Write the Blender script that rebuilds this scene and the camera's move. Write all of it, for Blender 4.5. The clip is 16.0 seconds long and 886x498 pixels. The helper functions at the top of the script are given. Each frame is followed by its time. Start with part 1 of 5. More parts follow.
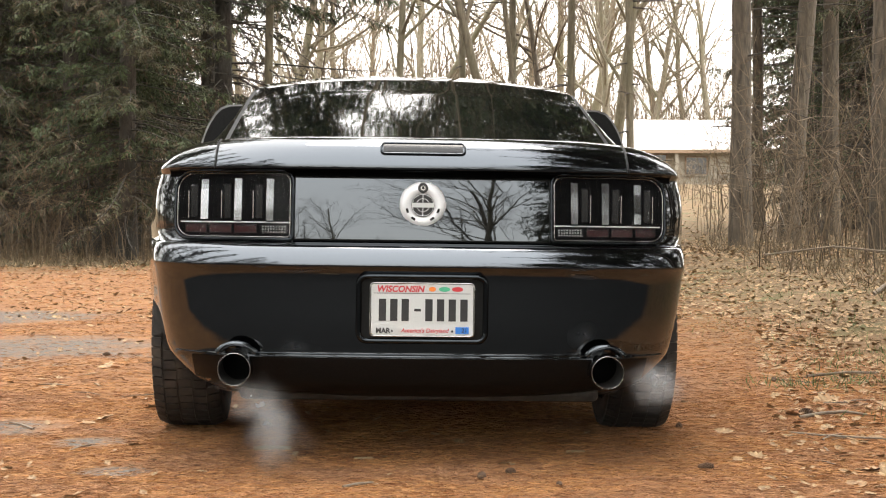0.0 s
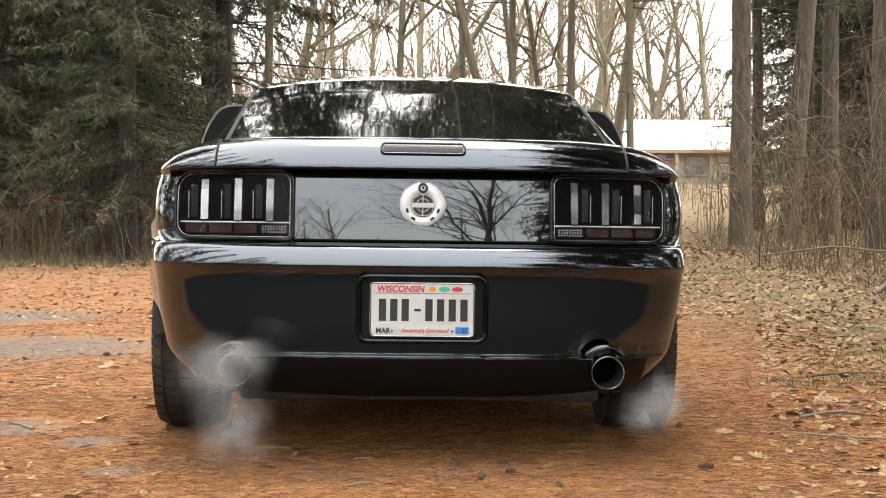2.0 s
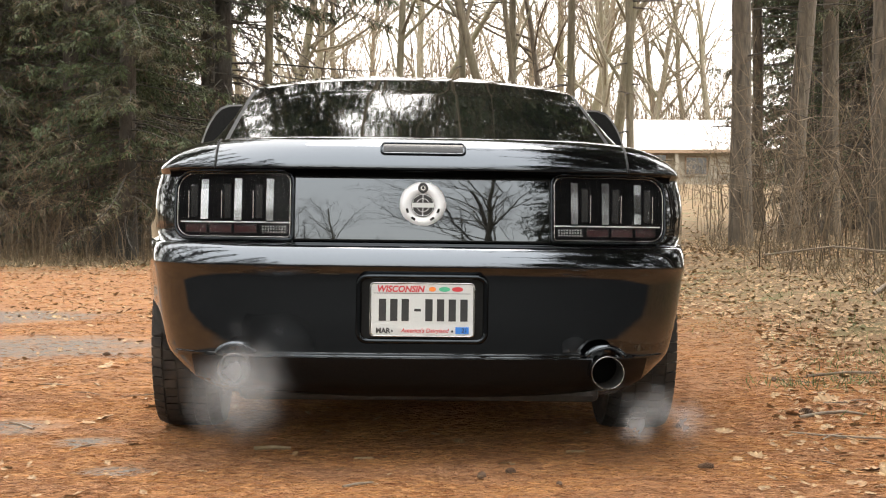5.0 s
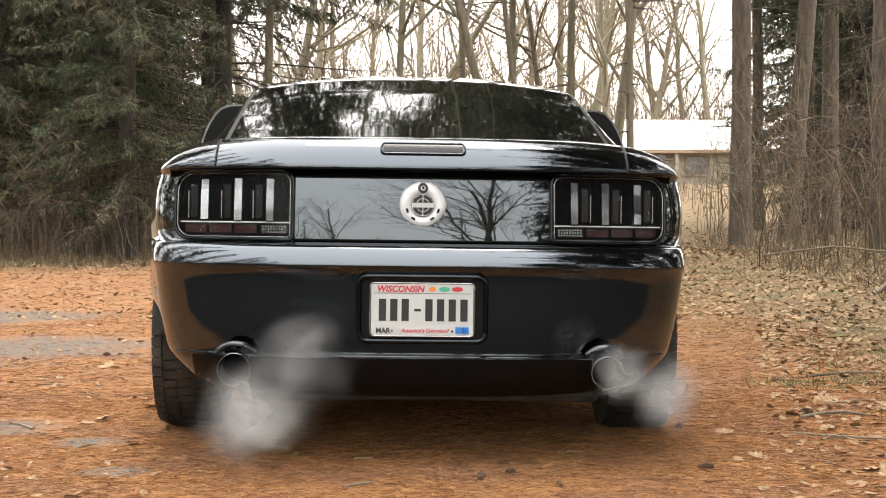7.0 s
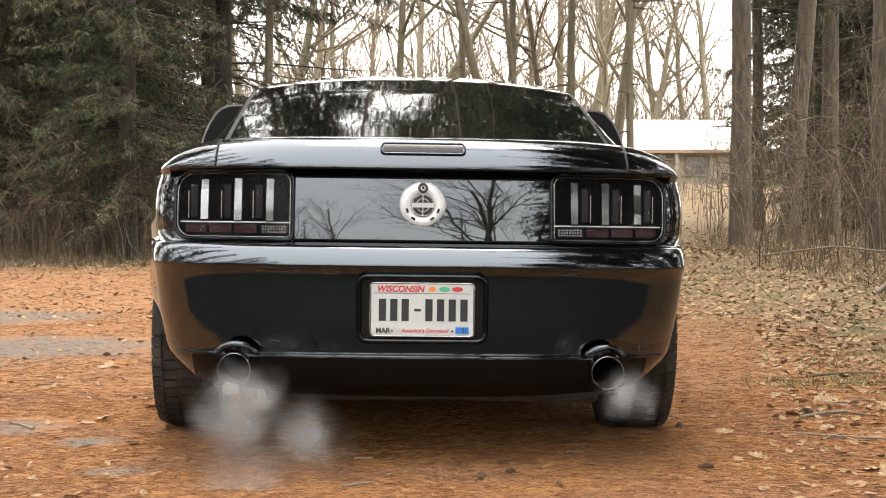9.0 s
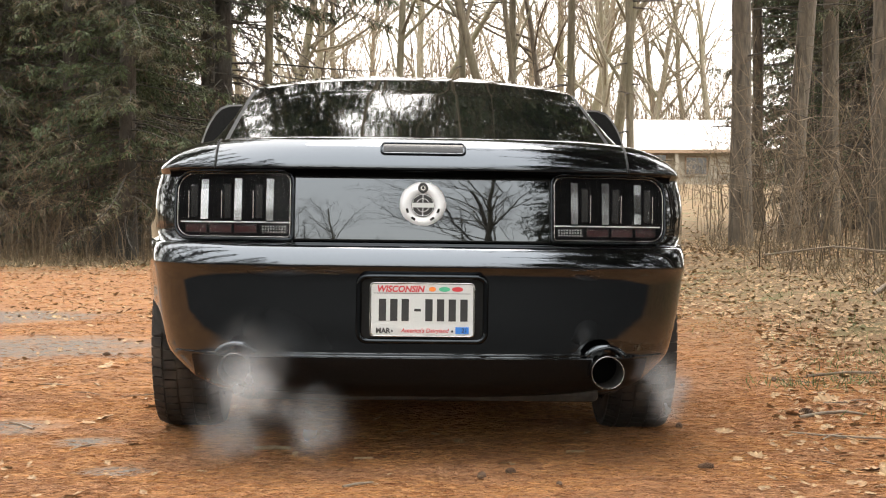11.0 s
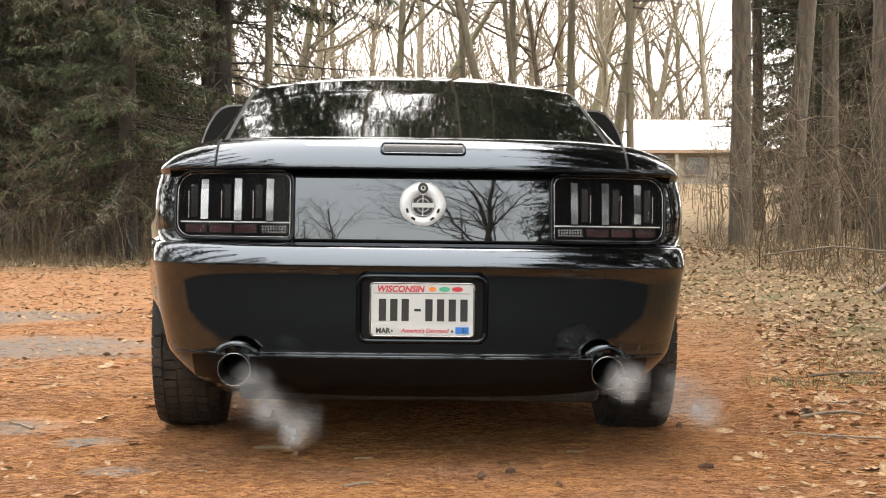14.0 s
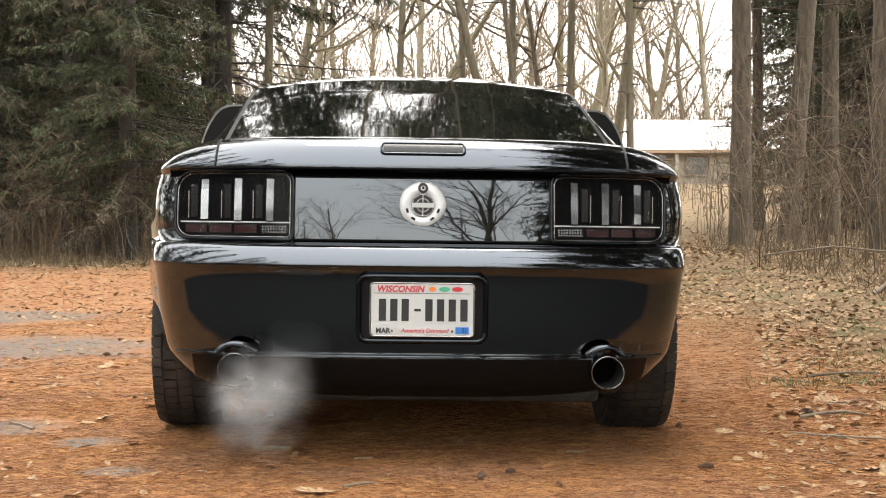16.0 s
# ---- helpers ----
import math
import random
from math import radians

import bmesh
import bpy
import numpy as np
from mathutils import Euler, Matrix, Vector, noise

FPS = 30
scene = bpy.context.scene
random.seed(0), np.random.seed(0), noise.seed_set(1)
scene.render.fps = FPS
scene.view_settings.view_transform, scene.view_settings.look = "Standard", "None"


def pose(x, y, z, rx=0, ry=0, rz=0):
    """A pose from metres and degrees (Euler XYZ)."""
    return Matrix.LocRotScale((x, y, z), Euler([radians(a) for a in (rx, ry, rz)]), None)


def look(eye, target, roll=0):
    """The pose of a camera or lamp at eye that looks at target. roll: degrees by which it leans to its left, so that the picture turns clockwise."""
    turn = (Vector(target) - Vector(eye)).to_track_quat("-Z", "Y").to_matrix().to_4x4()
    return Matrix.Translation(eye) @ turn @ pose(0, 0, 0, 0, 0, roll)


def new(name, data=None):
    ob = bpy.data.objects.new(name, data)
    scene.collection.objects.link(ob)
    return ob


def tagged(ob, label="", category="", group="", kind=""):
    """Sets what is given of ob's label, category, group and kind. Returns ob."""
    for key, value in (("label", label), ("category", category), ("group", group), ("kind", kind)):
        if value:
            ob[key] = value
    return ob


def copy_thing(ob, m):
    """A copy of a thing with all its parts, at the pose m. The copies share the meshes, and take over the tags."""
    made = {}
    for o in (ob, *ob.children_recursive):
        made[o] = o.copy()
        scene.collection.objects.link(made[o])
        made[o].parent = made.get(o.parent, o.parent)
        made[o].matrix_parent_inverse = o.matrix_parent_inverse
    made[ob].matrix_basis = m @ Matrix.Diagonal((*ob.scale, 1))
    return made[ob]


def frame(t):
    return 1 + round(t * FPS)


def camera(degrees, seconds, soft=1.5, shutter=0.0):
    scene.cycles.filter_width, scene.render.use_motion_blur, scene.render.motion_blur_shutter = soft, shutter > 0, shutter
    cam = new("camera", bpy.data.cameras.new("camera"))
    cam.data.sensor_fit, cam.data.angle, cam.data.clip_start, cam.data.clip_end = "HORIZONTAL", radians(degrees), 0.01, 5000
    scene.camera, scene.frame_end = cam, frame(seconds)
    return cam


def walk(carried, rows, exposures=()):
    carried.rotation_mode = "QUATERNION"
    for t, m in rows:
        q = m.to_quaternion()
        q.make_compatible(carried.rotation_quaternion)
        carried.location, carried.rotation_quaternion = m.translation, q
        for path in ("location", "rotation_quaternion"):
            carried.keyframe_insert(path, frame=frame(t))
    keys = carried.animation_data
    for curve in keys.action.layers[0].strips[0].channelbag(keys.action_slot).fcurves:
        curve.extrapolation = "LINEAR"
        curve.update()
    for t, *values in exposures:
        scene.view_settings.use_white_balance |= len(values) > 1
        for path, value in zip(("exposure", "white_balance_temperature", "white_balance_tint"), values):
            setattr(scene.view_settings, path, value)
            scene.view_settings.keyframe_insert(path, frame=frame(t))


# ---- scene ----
cam = camera(31.3, 16.0, soft=1.1)
EYE = (0.0, 0.0, 0.725)
VIEW = look(EYE, (0.0, 10.0, 0.725 - 0.1607))
walk(cam, [(0.0, VIEW), (16.0, VIEW)], exposures=[(0.0, 2.3, 6850, 10), (16.0, 2.3, 6850, 10)])

# overcast daylight: a whitish sky and a weak soft sun behind cloud, high ahead of the car
SUN_EL, SUN_AZ = radians(72), radians(8)
world = bpy.data.worlds.new("sky")
scene.world = world
world.use_nodes = True
wn = world.node_tree
sky = wn.nodes.new("ShaderNodeTexSky")
sky.sky_type = "NISHITA"
sky.sun_disc = False
sky.sun_elevation, sky.sun_rotation = SUN_EL, SUN_AZ
sky.air_density, sky.dust_density, sky.ozone_density = 1.0, 2.0, 1.0
pale = wn.nodes.new("ShaderNodeHueSaturation")
pale.inputs["Saturation"].default_value = 0.18
wn.links.new(sky.outputs[0], pale.inputs["Color"])
cloud = wn.nodes.new("ShaderNodeMix")
cloud.data_type = "RGBA"
cloud.inputs["Factor"].default_value = 0.75
# an overcast sky is brighter overhead than at the horizon
toward = wn.nodes.new("ShaderNodeTexCoord")
height_of = wn.nodes.new("ShaderNodeSeparateXYZ")
wn.links.new(toward.outputs["Generated"], height_of.inputs[0])
overcast = wn.nodes.new("ShaderNodeMix")
overcast.data_type = "RGBA"
overcast.inputs[6].default_value, overcast.inputs[7].default_value = (5.8, 5.6, 5.1, 1), (10.5, 10.7, 11.1, 1)
wn.links.new(height_of.outputs[2], overcast.inputs["Factor"])
wn.links.new(overcast.outputs[2], cloud.inputs[7])
wn.links.new(pale.outputs[0], cloud.inputs[6])
wn.links.new(cloud.outputs[2], wn.nodes["Background"].inputs[0])
wn.nodes["Background"].inputs[1].default_value = 0.15
sun = new("sun", bpy.data.lights.new("sun", "SUN"))
sun.data.energy, sun.data.angle, sun.data.color = 0.6, radians(20), (1.0, 0.96, 0.9)
SUN_FROM = Vector((math.sin(SUN_AZ) * math.cos(SUN_EL), math.cos(SUN_AZ) * math.cos(SUN_EL), math.sin(SUN_EL)))
sun.matrix_world = look(SUN_FROM * 40, (0, 0, 0))


# ---- materials ----
def surface(name, c1, c2, scale=8.0, rough=0.8, bump=0.0, metal=0.0, fine=6.0, c3=None, coat=0.0, island=0.0, ior=1.5, distance=0.01, stretch=None, tint=None):
    """Two colours mixed by noise at two scales, with relief; c3 comes in as stains; island varies brightness piece by piece."""
    m = bpy.data.materials.new(name)
    m.use_nodes = True
    nt = m.node_tree
    b = nt.nodes["Principled BSDF"]
    co = nt.nodes.new("ShaderNodeTexCoord")

    place = co.outputs["Object"]
    if stretch:
        mp = nt.nodes.new("ShaderNodeMapping")
        mp.inputs["Scale"].default_value = stretch
        nt.links.new(place, mp.inputs[0])
        place = mp.outputs[0]

    def noise_tex(s, detail=6.0):
        n = nt.nodes.new("ShaderNodeTexNoise")
        n.inputs["Scale"].default_value, n.inputs["Detail"].default_value = s, detail
        nt.links.new(place, n.inputs["Vector"])
        return n.outputs["Fac"]

    def ramp(fac, lo, hi):
        r = nt.nodes.new("ShaderNodeMapRange")
        r.inputs["From Min"].default_value, r.inputs["From Max"].default_value = lo, hi
        nt.links.new(fac, r.inputs["Value"])
        return r.outputs[0]

    def mixed(fac, a, c):
        x = nt.nodes.new("ShaderNodeMix")
        x.data_type = "RGBA"
        if isinstance(fac, float):
            x.inputs["Factor"].default_value = fac
        else:
            nt.links.new(fac, x.inputs["Factor"])
        for v, socket in ((a, x.inputs[6]), (c, x.inputs[7])):
            if isinstance(v, tuple):
                socket.default_value = (*v, 1)
            else:
                nt.links.new(v, socket)
        return x.outputs[2]

    small = noise_tex(scale * fine)
    colour = mixed(ramp(small, 0.3, 0.7), c1, c2)
    if c3:
        colour = mixed(ramp(noise_tex(scale, 4.0), 0.45, 0.65), colour, c3)
    if island:
        g = nt.nodes.new("ShaderNodeNewGeometry")
        hs = nt.nodes.new("ShaderNodeHueSaturation")
        r = nt.nodes.new("ShaderNodeMapRange")
        r.inputs["To Min"].default_value, r.inputs["To Max"].default_value = 1 - island, 1 + island
        nt.links.new(g.outputs["Random Per Island"], r.inputs["Value"])
        nt.links.new(r.outputs[0], hs.inputs["Value"])
        nt.links.new(colour, hs.inputs["Color"])
        colour = hs.outputs[0]
    nt.links.new(colour, b.inputs["Base Color"])
    b.inputs["Metallic"].default_value = metal
    b.inputs["IOR"].default_value = ior
    rr = nt.nodes.new("ShaderNodeMapRange")
    rr.inputs["To Min"].default_value, rr.inputs["To Max"].default_value = max(0.0, rough - 0.08), min(1.0, rough + 0.08)
    if rough > 0.15:
        nt.links.new(small, rr.inputs["Value"])
        nt.links.new(rr.outputs[0], b.inputs["Roughness"])
    else:
        b.inputs["Roughness"].default_value = rough
    if tint:
        b.inputs["Specular Tint"].default_value = (*tint, 1)
    b.inputs["Coat Weight"].default_value = coat
    b.inputs["Coat Roughness"].default_value = 0.01
    if bump:
        bp = nt.nodes.new("ShaderNodeBump")
        bp.inputs["Strength"].default_value, bp.inputs["Distance"].default_value = bump, distance
        nt.links.new(small, bp.inputs["Height"])
        nt.links.new(bp.outputs[0], b.inputs["Normal"])
    return m


PAINT = surface("black_paint", (0.0006, 0.0006, 0.0008), (0.001, 0.001, 0.0012), 3, 0.02, ior=1.8, tint=(0.82, 0.91, 1.0))
TRIM = surface("black_plastic", (0.004, 0.004, 0.004), (0.008, 0.008, 0.008), 20, 0.45, 0.05, ior=1.22)
GLOSS_TRIM = surface("gloss_black_trim", (0.001, 0.001, 0.001), (0.002, 0.002, 0.002), 6, 0.06, ior=1.45, tint=(0.75, 0.88, 1.0))
UNDER = surface("dusty_underbody", (0.01, 0.01, 0.01), (0.03, 0.027, 0.024), 6, 0.8, 0.2)
RUBBER = surface("tyre_rubber", (0.012, 0.012, 0.012), (0.03, 0.028, 0.026), 9, 0.75, 0.2, c3=(0.05, 0.04, 0.032))
CHROME = surface("polished_steel", (0.36, 0.355, 0.35), (0.25, 0.245, 0.24), 30, 0.22, metal=1.0)
SATIN = surface("brushed_aluminium", (0.74, 0.74, 0.75), (0.66, 0.66, 0.67), 60, 0.35, 0.02, metal=0.15)
SOOT = surface("sooty_pipe", (0.012, 0.011, 0.01), (0.03, 0.028, 0.026), 30, 0.8, 0.1)
WHITE = surface("plate_white", (0.5456, 0.5544, 0.5456), (0.5016, 0.5104, 0.5016), 40, 0.35)
INK = surface("black_ink", (0.012, 0.012, 0.012), (0.02, 0.02, 0.02), 40, 0.5)
RED_INK = surface("red_ink", (0.55, 0.03, 0.04), (0.45, 0.03, 0.04), 40, 0.5)
BLUE_INK = surface("blue_sticker", (0.02, 0.18, 0.6), (0.02, 0.15, 0.5), 40, 0.4)
ORANGE_INK = surface("orange_ink", (0.8, 0.22, 0.03), (0.7, 0.2, 0.05), 40, 0.5)
GREEN_INK = surface("green_ink", (0.05, 0.4, 0.2), (0.06, 0.3, 0.2), 40, 0.5)
RED_LENS = surface("dark_red_lens", (0.0270, 0.0030, 0.0036), (0.0180, 0.0024, 0.0030), 60, 0.12, 0.1)
BAR_LENS = surface("clear_light_bar", (0.3150, 0.3300, 0.3450), (0.2550, 0.2700, 0.2850), 50, 0.08, metal=1.0)
TINT = surface("tinted_glass", (0.0015, 0.002, 0.002), (0.002, 0.0025, 0.0025), 2, 0.03, ior=1.6)

BARK_DARK = surface("spruce_bark", (0.0298, 0.0238, 0.0187), (0.0850, 0.0706, 0.0578), 3, 0.9, 0.9, c3=(0.0255, 0.0255, 0.0187), fine=8, distance=0.03, stretch=(1, 1, 0.35))
BARK_GREY = surface("grey_brown_bark", (0.030, 0.024, 0.017), (0.125, 0.100, 0.072), 2.5, 0.9, 1.0, c3=(0.075, 0.058, 0.040), fine=7, distance=0.04, stretch=(1, 1, 0.22))
BARK_PALE = surface("pale_oak_bark", (0.105, 0.088, 0.062), (0.205, 0.172, 0.122), 2.5, 0.9, 0.8, c3=(0.135, 0.122, 0.075), fine=9, distance=0.03, stretch=(1, 1, 0.3))
TWIG = surface("dry_twigs", (0.066, 0.047, 0.029), (0.160, 0.120, 0.076), 2, 0.9, island=0.55)
NEEDLES = surface("spruce_needles", (0.0270, 0.0430, 0.0150), (0.0600, 0.0800, 0.0270), 0.6, 0.7, island=0.55, c3=(0.0723, 0.0595, 0.0323), fine=4)
DEAD = surface("dead_brown_needles", (0.0720, 0.0520, 0.0320), (0.1200, 0.0880, 0.0560), 0.8, 0.85, island=0.5)
STRAW = surface("dry_grass", (0.1050, 0.0750, 0.0420), (0.1800, 0.1387, 0.0825), 2, 0.9, island=0.4)
FRESH = surface("green_grass", (0.0560, 0.0960, 0.0280), (0.1040, 0.1440, 0.0480), 2, 0.8, island=0.4)
PINE_LITTER = surface("fallen_pine_needles", (0.2074, 0.0861, 0.0287), (0.3571, 0.1794, 0.0683), 2, 0.9, island=0.6, c3=(0.255, 0.128, 0.064))
LEAF = surface("dry_oak_leaf", (0.20, 0.128, 0.064), (0.34, 0.235, 0.13), 6, 0.8, 0.3, island=0.45, c3=(0.2340, 0.1370, 0.0667))
STICK = surface("dead_stick", (0.1040, 0.0800, 0.0600), (0.2000, 0.1600, 0.1200), 12, 0.9, 0.4, island=0.3)
SPLINTER = surface("bare_wood_splinter", (0.2295, 0.1700, 0.1020), (0.3145, 0.2465, 0.1530), 12, 0.85, 0.2)
CONE = surface("pine_cone_scale", (0.0650, 0.0358, 0.0203), (0.1300, 0.0770, 0.0450), 30, 0.85, 0.2, island=0.3)


# ---- mesh helpers ----
def mesh_of(name, verts, faces, smooth=False):
    me = bpy.data.meshes.new(name)
    me.from_pydata([tuple(v) for v in verts], [], faces)
    me.update()
    if smooth:
        me.polygons.foreach_set("use_smooth", [True] * len(me.polygons))
    return me


def solid(name, verts, faces, material, parent=None, label="", smooth=False):
    """One mesh object, under a parent if given."""
    ob = new(name, mesh_of(name, verts, faces, smooth))
    ob.data.materials.append(material)
    if parent:
        ob.parent = parent
    return tagged(ob, label=label)


def part(name, bm, material, parent=None, label="", smooth=False):
    me = bpy.data.meshes.new(name)
    bm.to_mesh(me)
    bm.free()
    if smooth:
        me.polygons.foreach_set("use_smooth", [True] * len(me.polygons))
    me.materials.append(material)
    ob = new(name, me)
    if parent:
        ob.parent = parent
    return tagged(ob, label=label)


def rounded_box(cx, cy, cz, sx, sy, sz, r=0.005, seg=2):
    bm = bmesh.new()
    bmesh.ops.create_cube(bm, size=1, matrix=Matrix.Translation((cx, cy, cz)) @ Matrix.Diagonal((sx, sy, sz, 1)))
    if r:
        bmesh.ops.bevel(bm, geom=bm.edges[:], offset=r, segments=seg, affect="EDGES", profile=0.5)
    return bm


def tubes(paths, sides=5, caps=False):
    """Vertices and faces of tapered tubes along paths of (points, radii)."""
    verts, faces, base = [], [], 0
    ring = np.linspace(0, 2 * np.pi, sides, endpoint=False)
    cs, sn = np.cos(ring)[:, None], np.sin(ring)[:, None]
    for pts, radii in paths:
        p = np.asarray(pts, float)
        n = len(p)
        d = np.gradient(p, axis=0)
        d /= np.linalg.norm(d, axis=1)[:, None] + 1e-9
        up = np.array((0.31, 0.17, 0.93)) if abs(d[0][2]) < 0.8 else np.array((0.93, 0.31, 0.17))
        a = np.cross(d, up)
        a /= np.linalg.norm(a, axis=1)[:, None] + 1e-9
        b = np.cross(d, a)
        for i in range(n):
            verts.append(p[i] + radii[i] * (cs * a[i] + sn * b[i]))
        for i in range(n - 1):
            for k in range(sides):
                k2 = (k + 1) % sides
                faces.append((base + i * sides + k, base + i * sides + k2, base + (i + 1) * sides + k2, base + (i + 1) * sides + k))
        if caps:
            faces.append(tuple(base + k for k in range(sides)))
            faces.append(tuple(base + (n - 1) * sides + k for k in reversed(range(sides))))
        base += n * sides
    return (np.concatenate(verts) if verts else np.zeros((0, 3))), faces


def lathe(profile, n=48, axis="y"):
    """Verts and faces of a turned shape; profile holds (radius, along)."""
    verts, faces = [], []
    for r, h in profile:
        for k in range(n):
            a = 2 * math.pi * k / n
            c, s = r * math.cos(a), r * math.sin(a)
            verts.append({"y": (c, h, s), "x": (h, c, s), "z": (c, s, h)}[axis])
    for i in range(len(profile) - 1):
        for k in range(n):
            k2 = (k + 1) % n
            faces.append((i * n + k, i * n + k2, (i + 1) * n + k2, (i + 1) * n + k))
    return verts, faces


# ---- the lie of the land ----
def smoothstep(a, b, x):
    t = min(1.0, max(0.0, (x - a) / (b - a)))
    return t * t * (3 - 2 * t)


def land(x, y):
    """Height of the ground: level under the car, rising gently towards the woods and the house behind."""
    z = 0.36 * smoothstep(10, 30, y) + 2.5 * smoothstep(24, 95, y)
    z += 0.12 * smoothstep(1.9, 3.2, x) * smoothstep(3.5, 7, y)
    near = 1 - math.exp(-((x + 0.1) ** 2 + (y - 5.5) ** 2) / 9)
    z += near * 0.03 * noise.noise((x * 0.35, y * 0.35, 0)) + 0.012 * near * noise.noise((x * 1.7, y * 1.7, 3))
    return z - 0.02


# ---- ground ----
# where the drive's gravel shows through the needles: middle and reach
BARE = [(-2.75, 9.4, 1.1, 1.0), (-1.62, 5.75, 0.2, 0.22), (-1.2, 5.35, 0.12, 0.13), (-0.98, 4.72, 0.1, 0.09), (-3.5, 12.4, 0.8, 0.6)]


def ground_material():
    m = bpy.data.materials.new("forest_drive")
    m.use_nodes = True
    nt = m.node_tree
    b = nt.nodes["Principled BSDF"]
    b.inputs["Roughness"].default_value = 0.95
    b.inputs["Specular IOR Level"].default_value = 0.2
    co = nt.nodes.new("ShaderNodeTexCoord")
    sep = nt.nodes.new("ShaderNodeSeparateXYZ")
    nt.links.new(co.outputs["Object"], sep.inputs[0])

    def tex(s, detail=6.0, stretch=None):
        n = nt.nodes.new("ShaderNodeTexNoise")
        n.inputs["Scale"].default_value, n.inputs["Detail"].default_value = s, detail
        n.inputs["Roughness"].default_value = 0.65
        if stretch:
            mp = nt.nodes.new("ShaderNodeMapping")
            mp.inputs["Scale"].default_value = stretch
            nt.links.new(co.outputs["Object"], mp.inputs[0])
            nt.links.new(mp.outputs[0], n.inputs["Vector"])
        else:
            nt.links.new(co.outputs["Object"], n.inputs["Vector"])
        return n.outputs["Fac"]

    def ramp(v, lo, hi, a=0.0, z=1.0):
        r = nt.nodes.new("ShaderNodeMapRange")
        for k, x in (("From Min", lo), ("From Max", hi), ("To Min", a), ("To Max", z)):
            r.inputs[k].default_value = x
        nt.links.new(v, r.inputs["Value"])
        return r.outputs[0]

    def maths(op, a, c):
        x = nt.nodes.new("ShaderNodeMath")
        x.operation = op
        for v, s in ((a, x.inputs[0]), (c, x.inputs[1])):
            if isinstance(v, (int, float)):
                s.default_value = v
            else:
                nt.links.new(v, s)
        return x.outputs[0]

    def mix(fac, a, c):
        x = nt.nodes.new("ShaderNodeMix")
        x.data_type = "RGBA"
        nt.links.new(fac, x.inputs["Factor"])
        for v, s in ((a, x.inputs[6]), (c, x.inputs[7])):
            if isinstance(v, tuple):
                s.default_value = (*v, 1)
            else:
                nt.links.new(v, s)
        return x.outputs[2]

    fibre = tex(70.0, 8.0, (0.9, 1.0, 1.0))
    needles = mix(ramp(fibre, 0.35, 0.65), (0.105, 0.044, 0.018), (0.30, 0.155, 0.075))
    needles = mix(ramp(tex(1.6), 0.45, 0.7), needles, (0.25, 0.125, 0.055))
    gravel = mix(ramp(tex(90.0, 4.0), 0.35, 0.68), (0.0480, 0.0448, 0.0408), (0.1680, 0.1600, 0.1440))
    wander = maths("MULTIPLY", maths("SUBTRACT", tex(2.6, 7.0), 0.5), 3.2)
    patch = None
    for cx, cy, rx, ry in BARE:
        dx = maths("DIVIDE", maths("SUBTRACT", sep.outputs[0], cx), rx)
        dy = maths("DIVIDE", maths("SUBTRACT", sep.outputs[1], cy), ry)
        away = maths("SQRT", maths("ADD", maths("MULTIPLY", dx, dx), maths("MULTIPLY", dy, dy)), 0.0)
        one = ramp(maths("ADD", away, wander), 1.35, 0.65)
        patch = one if patch is None else maths("MAXIMUM", patch, one)
    c = mix(maths("MULTIPLY", patch, ramp(tex(22.0, 5.0), 0.35, 0.55, 0.35, 0.95)), needles, gravel)
    # leaf litter on the rise to the east and in the woods
    edge = maths("ADD", maths("ADD", sep.outputs[0], maths("MULTIPLY", sep.outputs[1], 0.1)), maths("MULTIPLY", tex(0.9), 1.6))
    right = ramp(edge, 3.0, 4.6)
    back = ramp(maths("ADD", sep.outputs[1], maths("MULTIPLY", tex(0.6), 4.0)), 20.5, 23.0)
    litter = mix(ramp(tex(14.0), 0.36, 0.64), (0.07, 0.043, 0.021), (0.175, 0.115, 0.06))
    litter = mix(ramp(tex(1.3), 0.52, 0.68), litter, (0.0800, 0.0800, 0.0336))
    c = mix(maths("MAXIMUM", right, back), c, litter)
    # unseen ground south of the car, added dark so the bumper mirrors less
    unseen_dark = mix(ramp(tex(60.0, 4.0), 0.35, 0.65), (0.022, 0.021, 0.02), (0.05, 0.047, 0.043))
    c = mix(ramp(maths("ADD", sep.outputs[1], maths("MULTIPLY", tex(1.2), 0.5)), 4.5, 4.3), c, unseen_dark)
    nt.links.new(c, b.inputs["Base Color"])
    bp = nt.nodes.new("ShaderNodeBump")
    bp.inputs["Strength"].default_value, bp.inputs["Distance"].default_value = 0.7, 0.012
    nt.links.new(fibre, bp.inputs["Height"])
    nt.links.new(bp.outputs[0], b.inputs["Normal"])
    return m


def spread(lo, dense_lo, dense_hi, hi, step, grow=1.25):
    out, v, s = [], dense_lo, step
    while v < dense_hi:
        out.append(v)
        v += step
    while v < hi:
        out.append(v)
        s *= grow
        v += s
    v, s, left = dense_lo, step, []
    while v > lo:
        s *= grow
        v -= s
        left.append(v)
    return left[::-1] + out


def build_ground():
    xs, ys = spread(-1500, -7, 8, 1500, 0.12), spread(-1500, 2.5, 26, 1500, 0.14)
    verts = [(x, y, land(x, y)) for y in ys for x in xs]
    n = len(xs)
    faces = [(j * n + i, j * n + i + 1, (j + 1) * n + i + 1, (j + 1) * n + i) for j in range(len(ys) - 1) for i in range(n - 1)]
    g = solid("ground", verts, faces, ground_material(), smooth=True)
    tagged(g, "forest drive covered in rust-coloured pine needles and leaves", "ground", kind="structure")


build_ground()


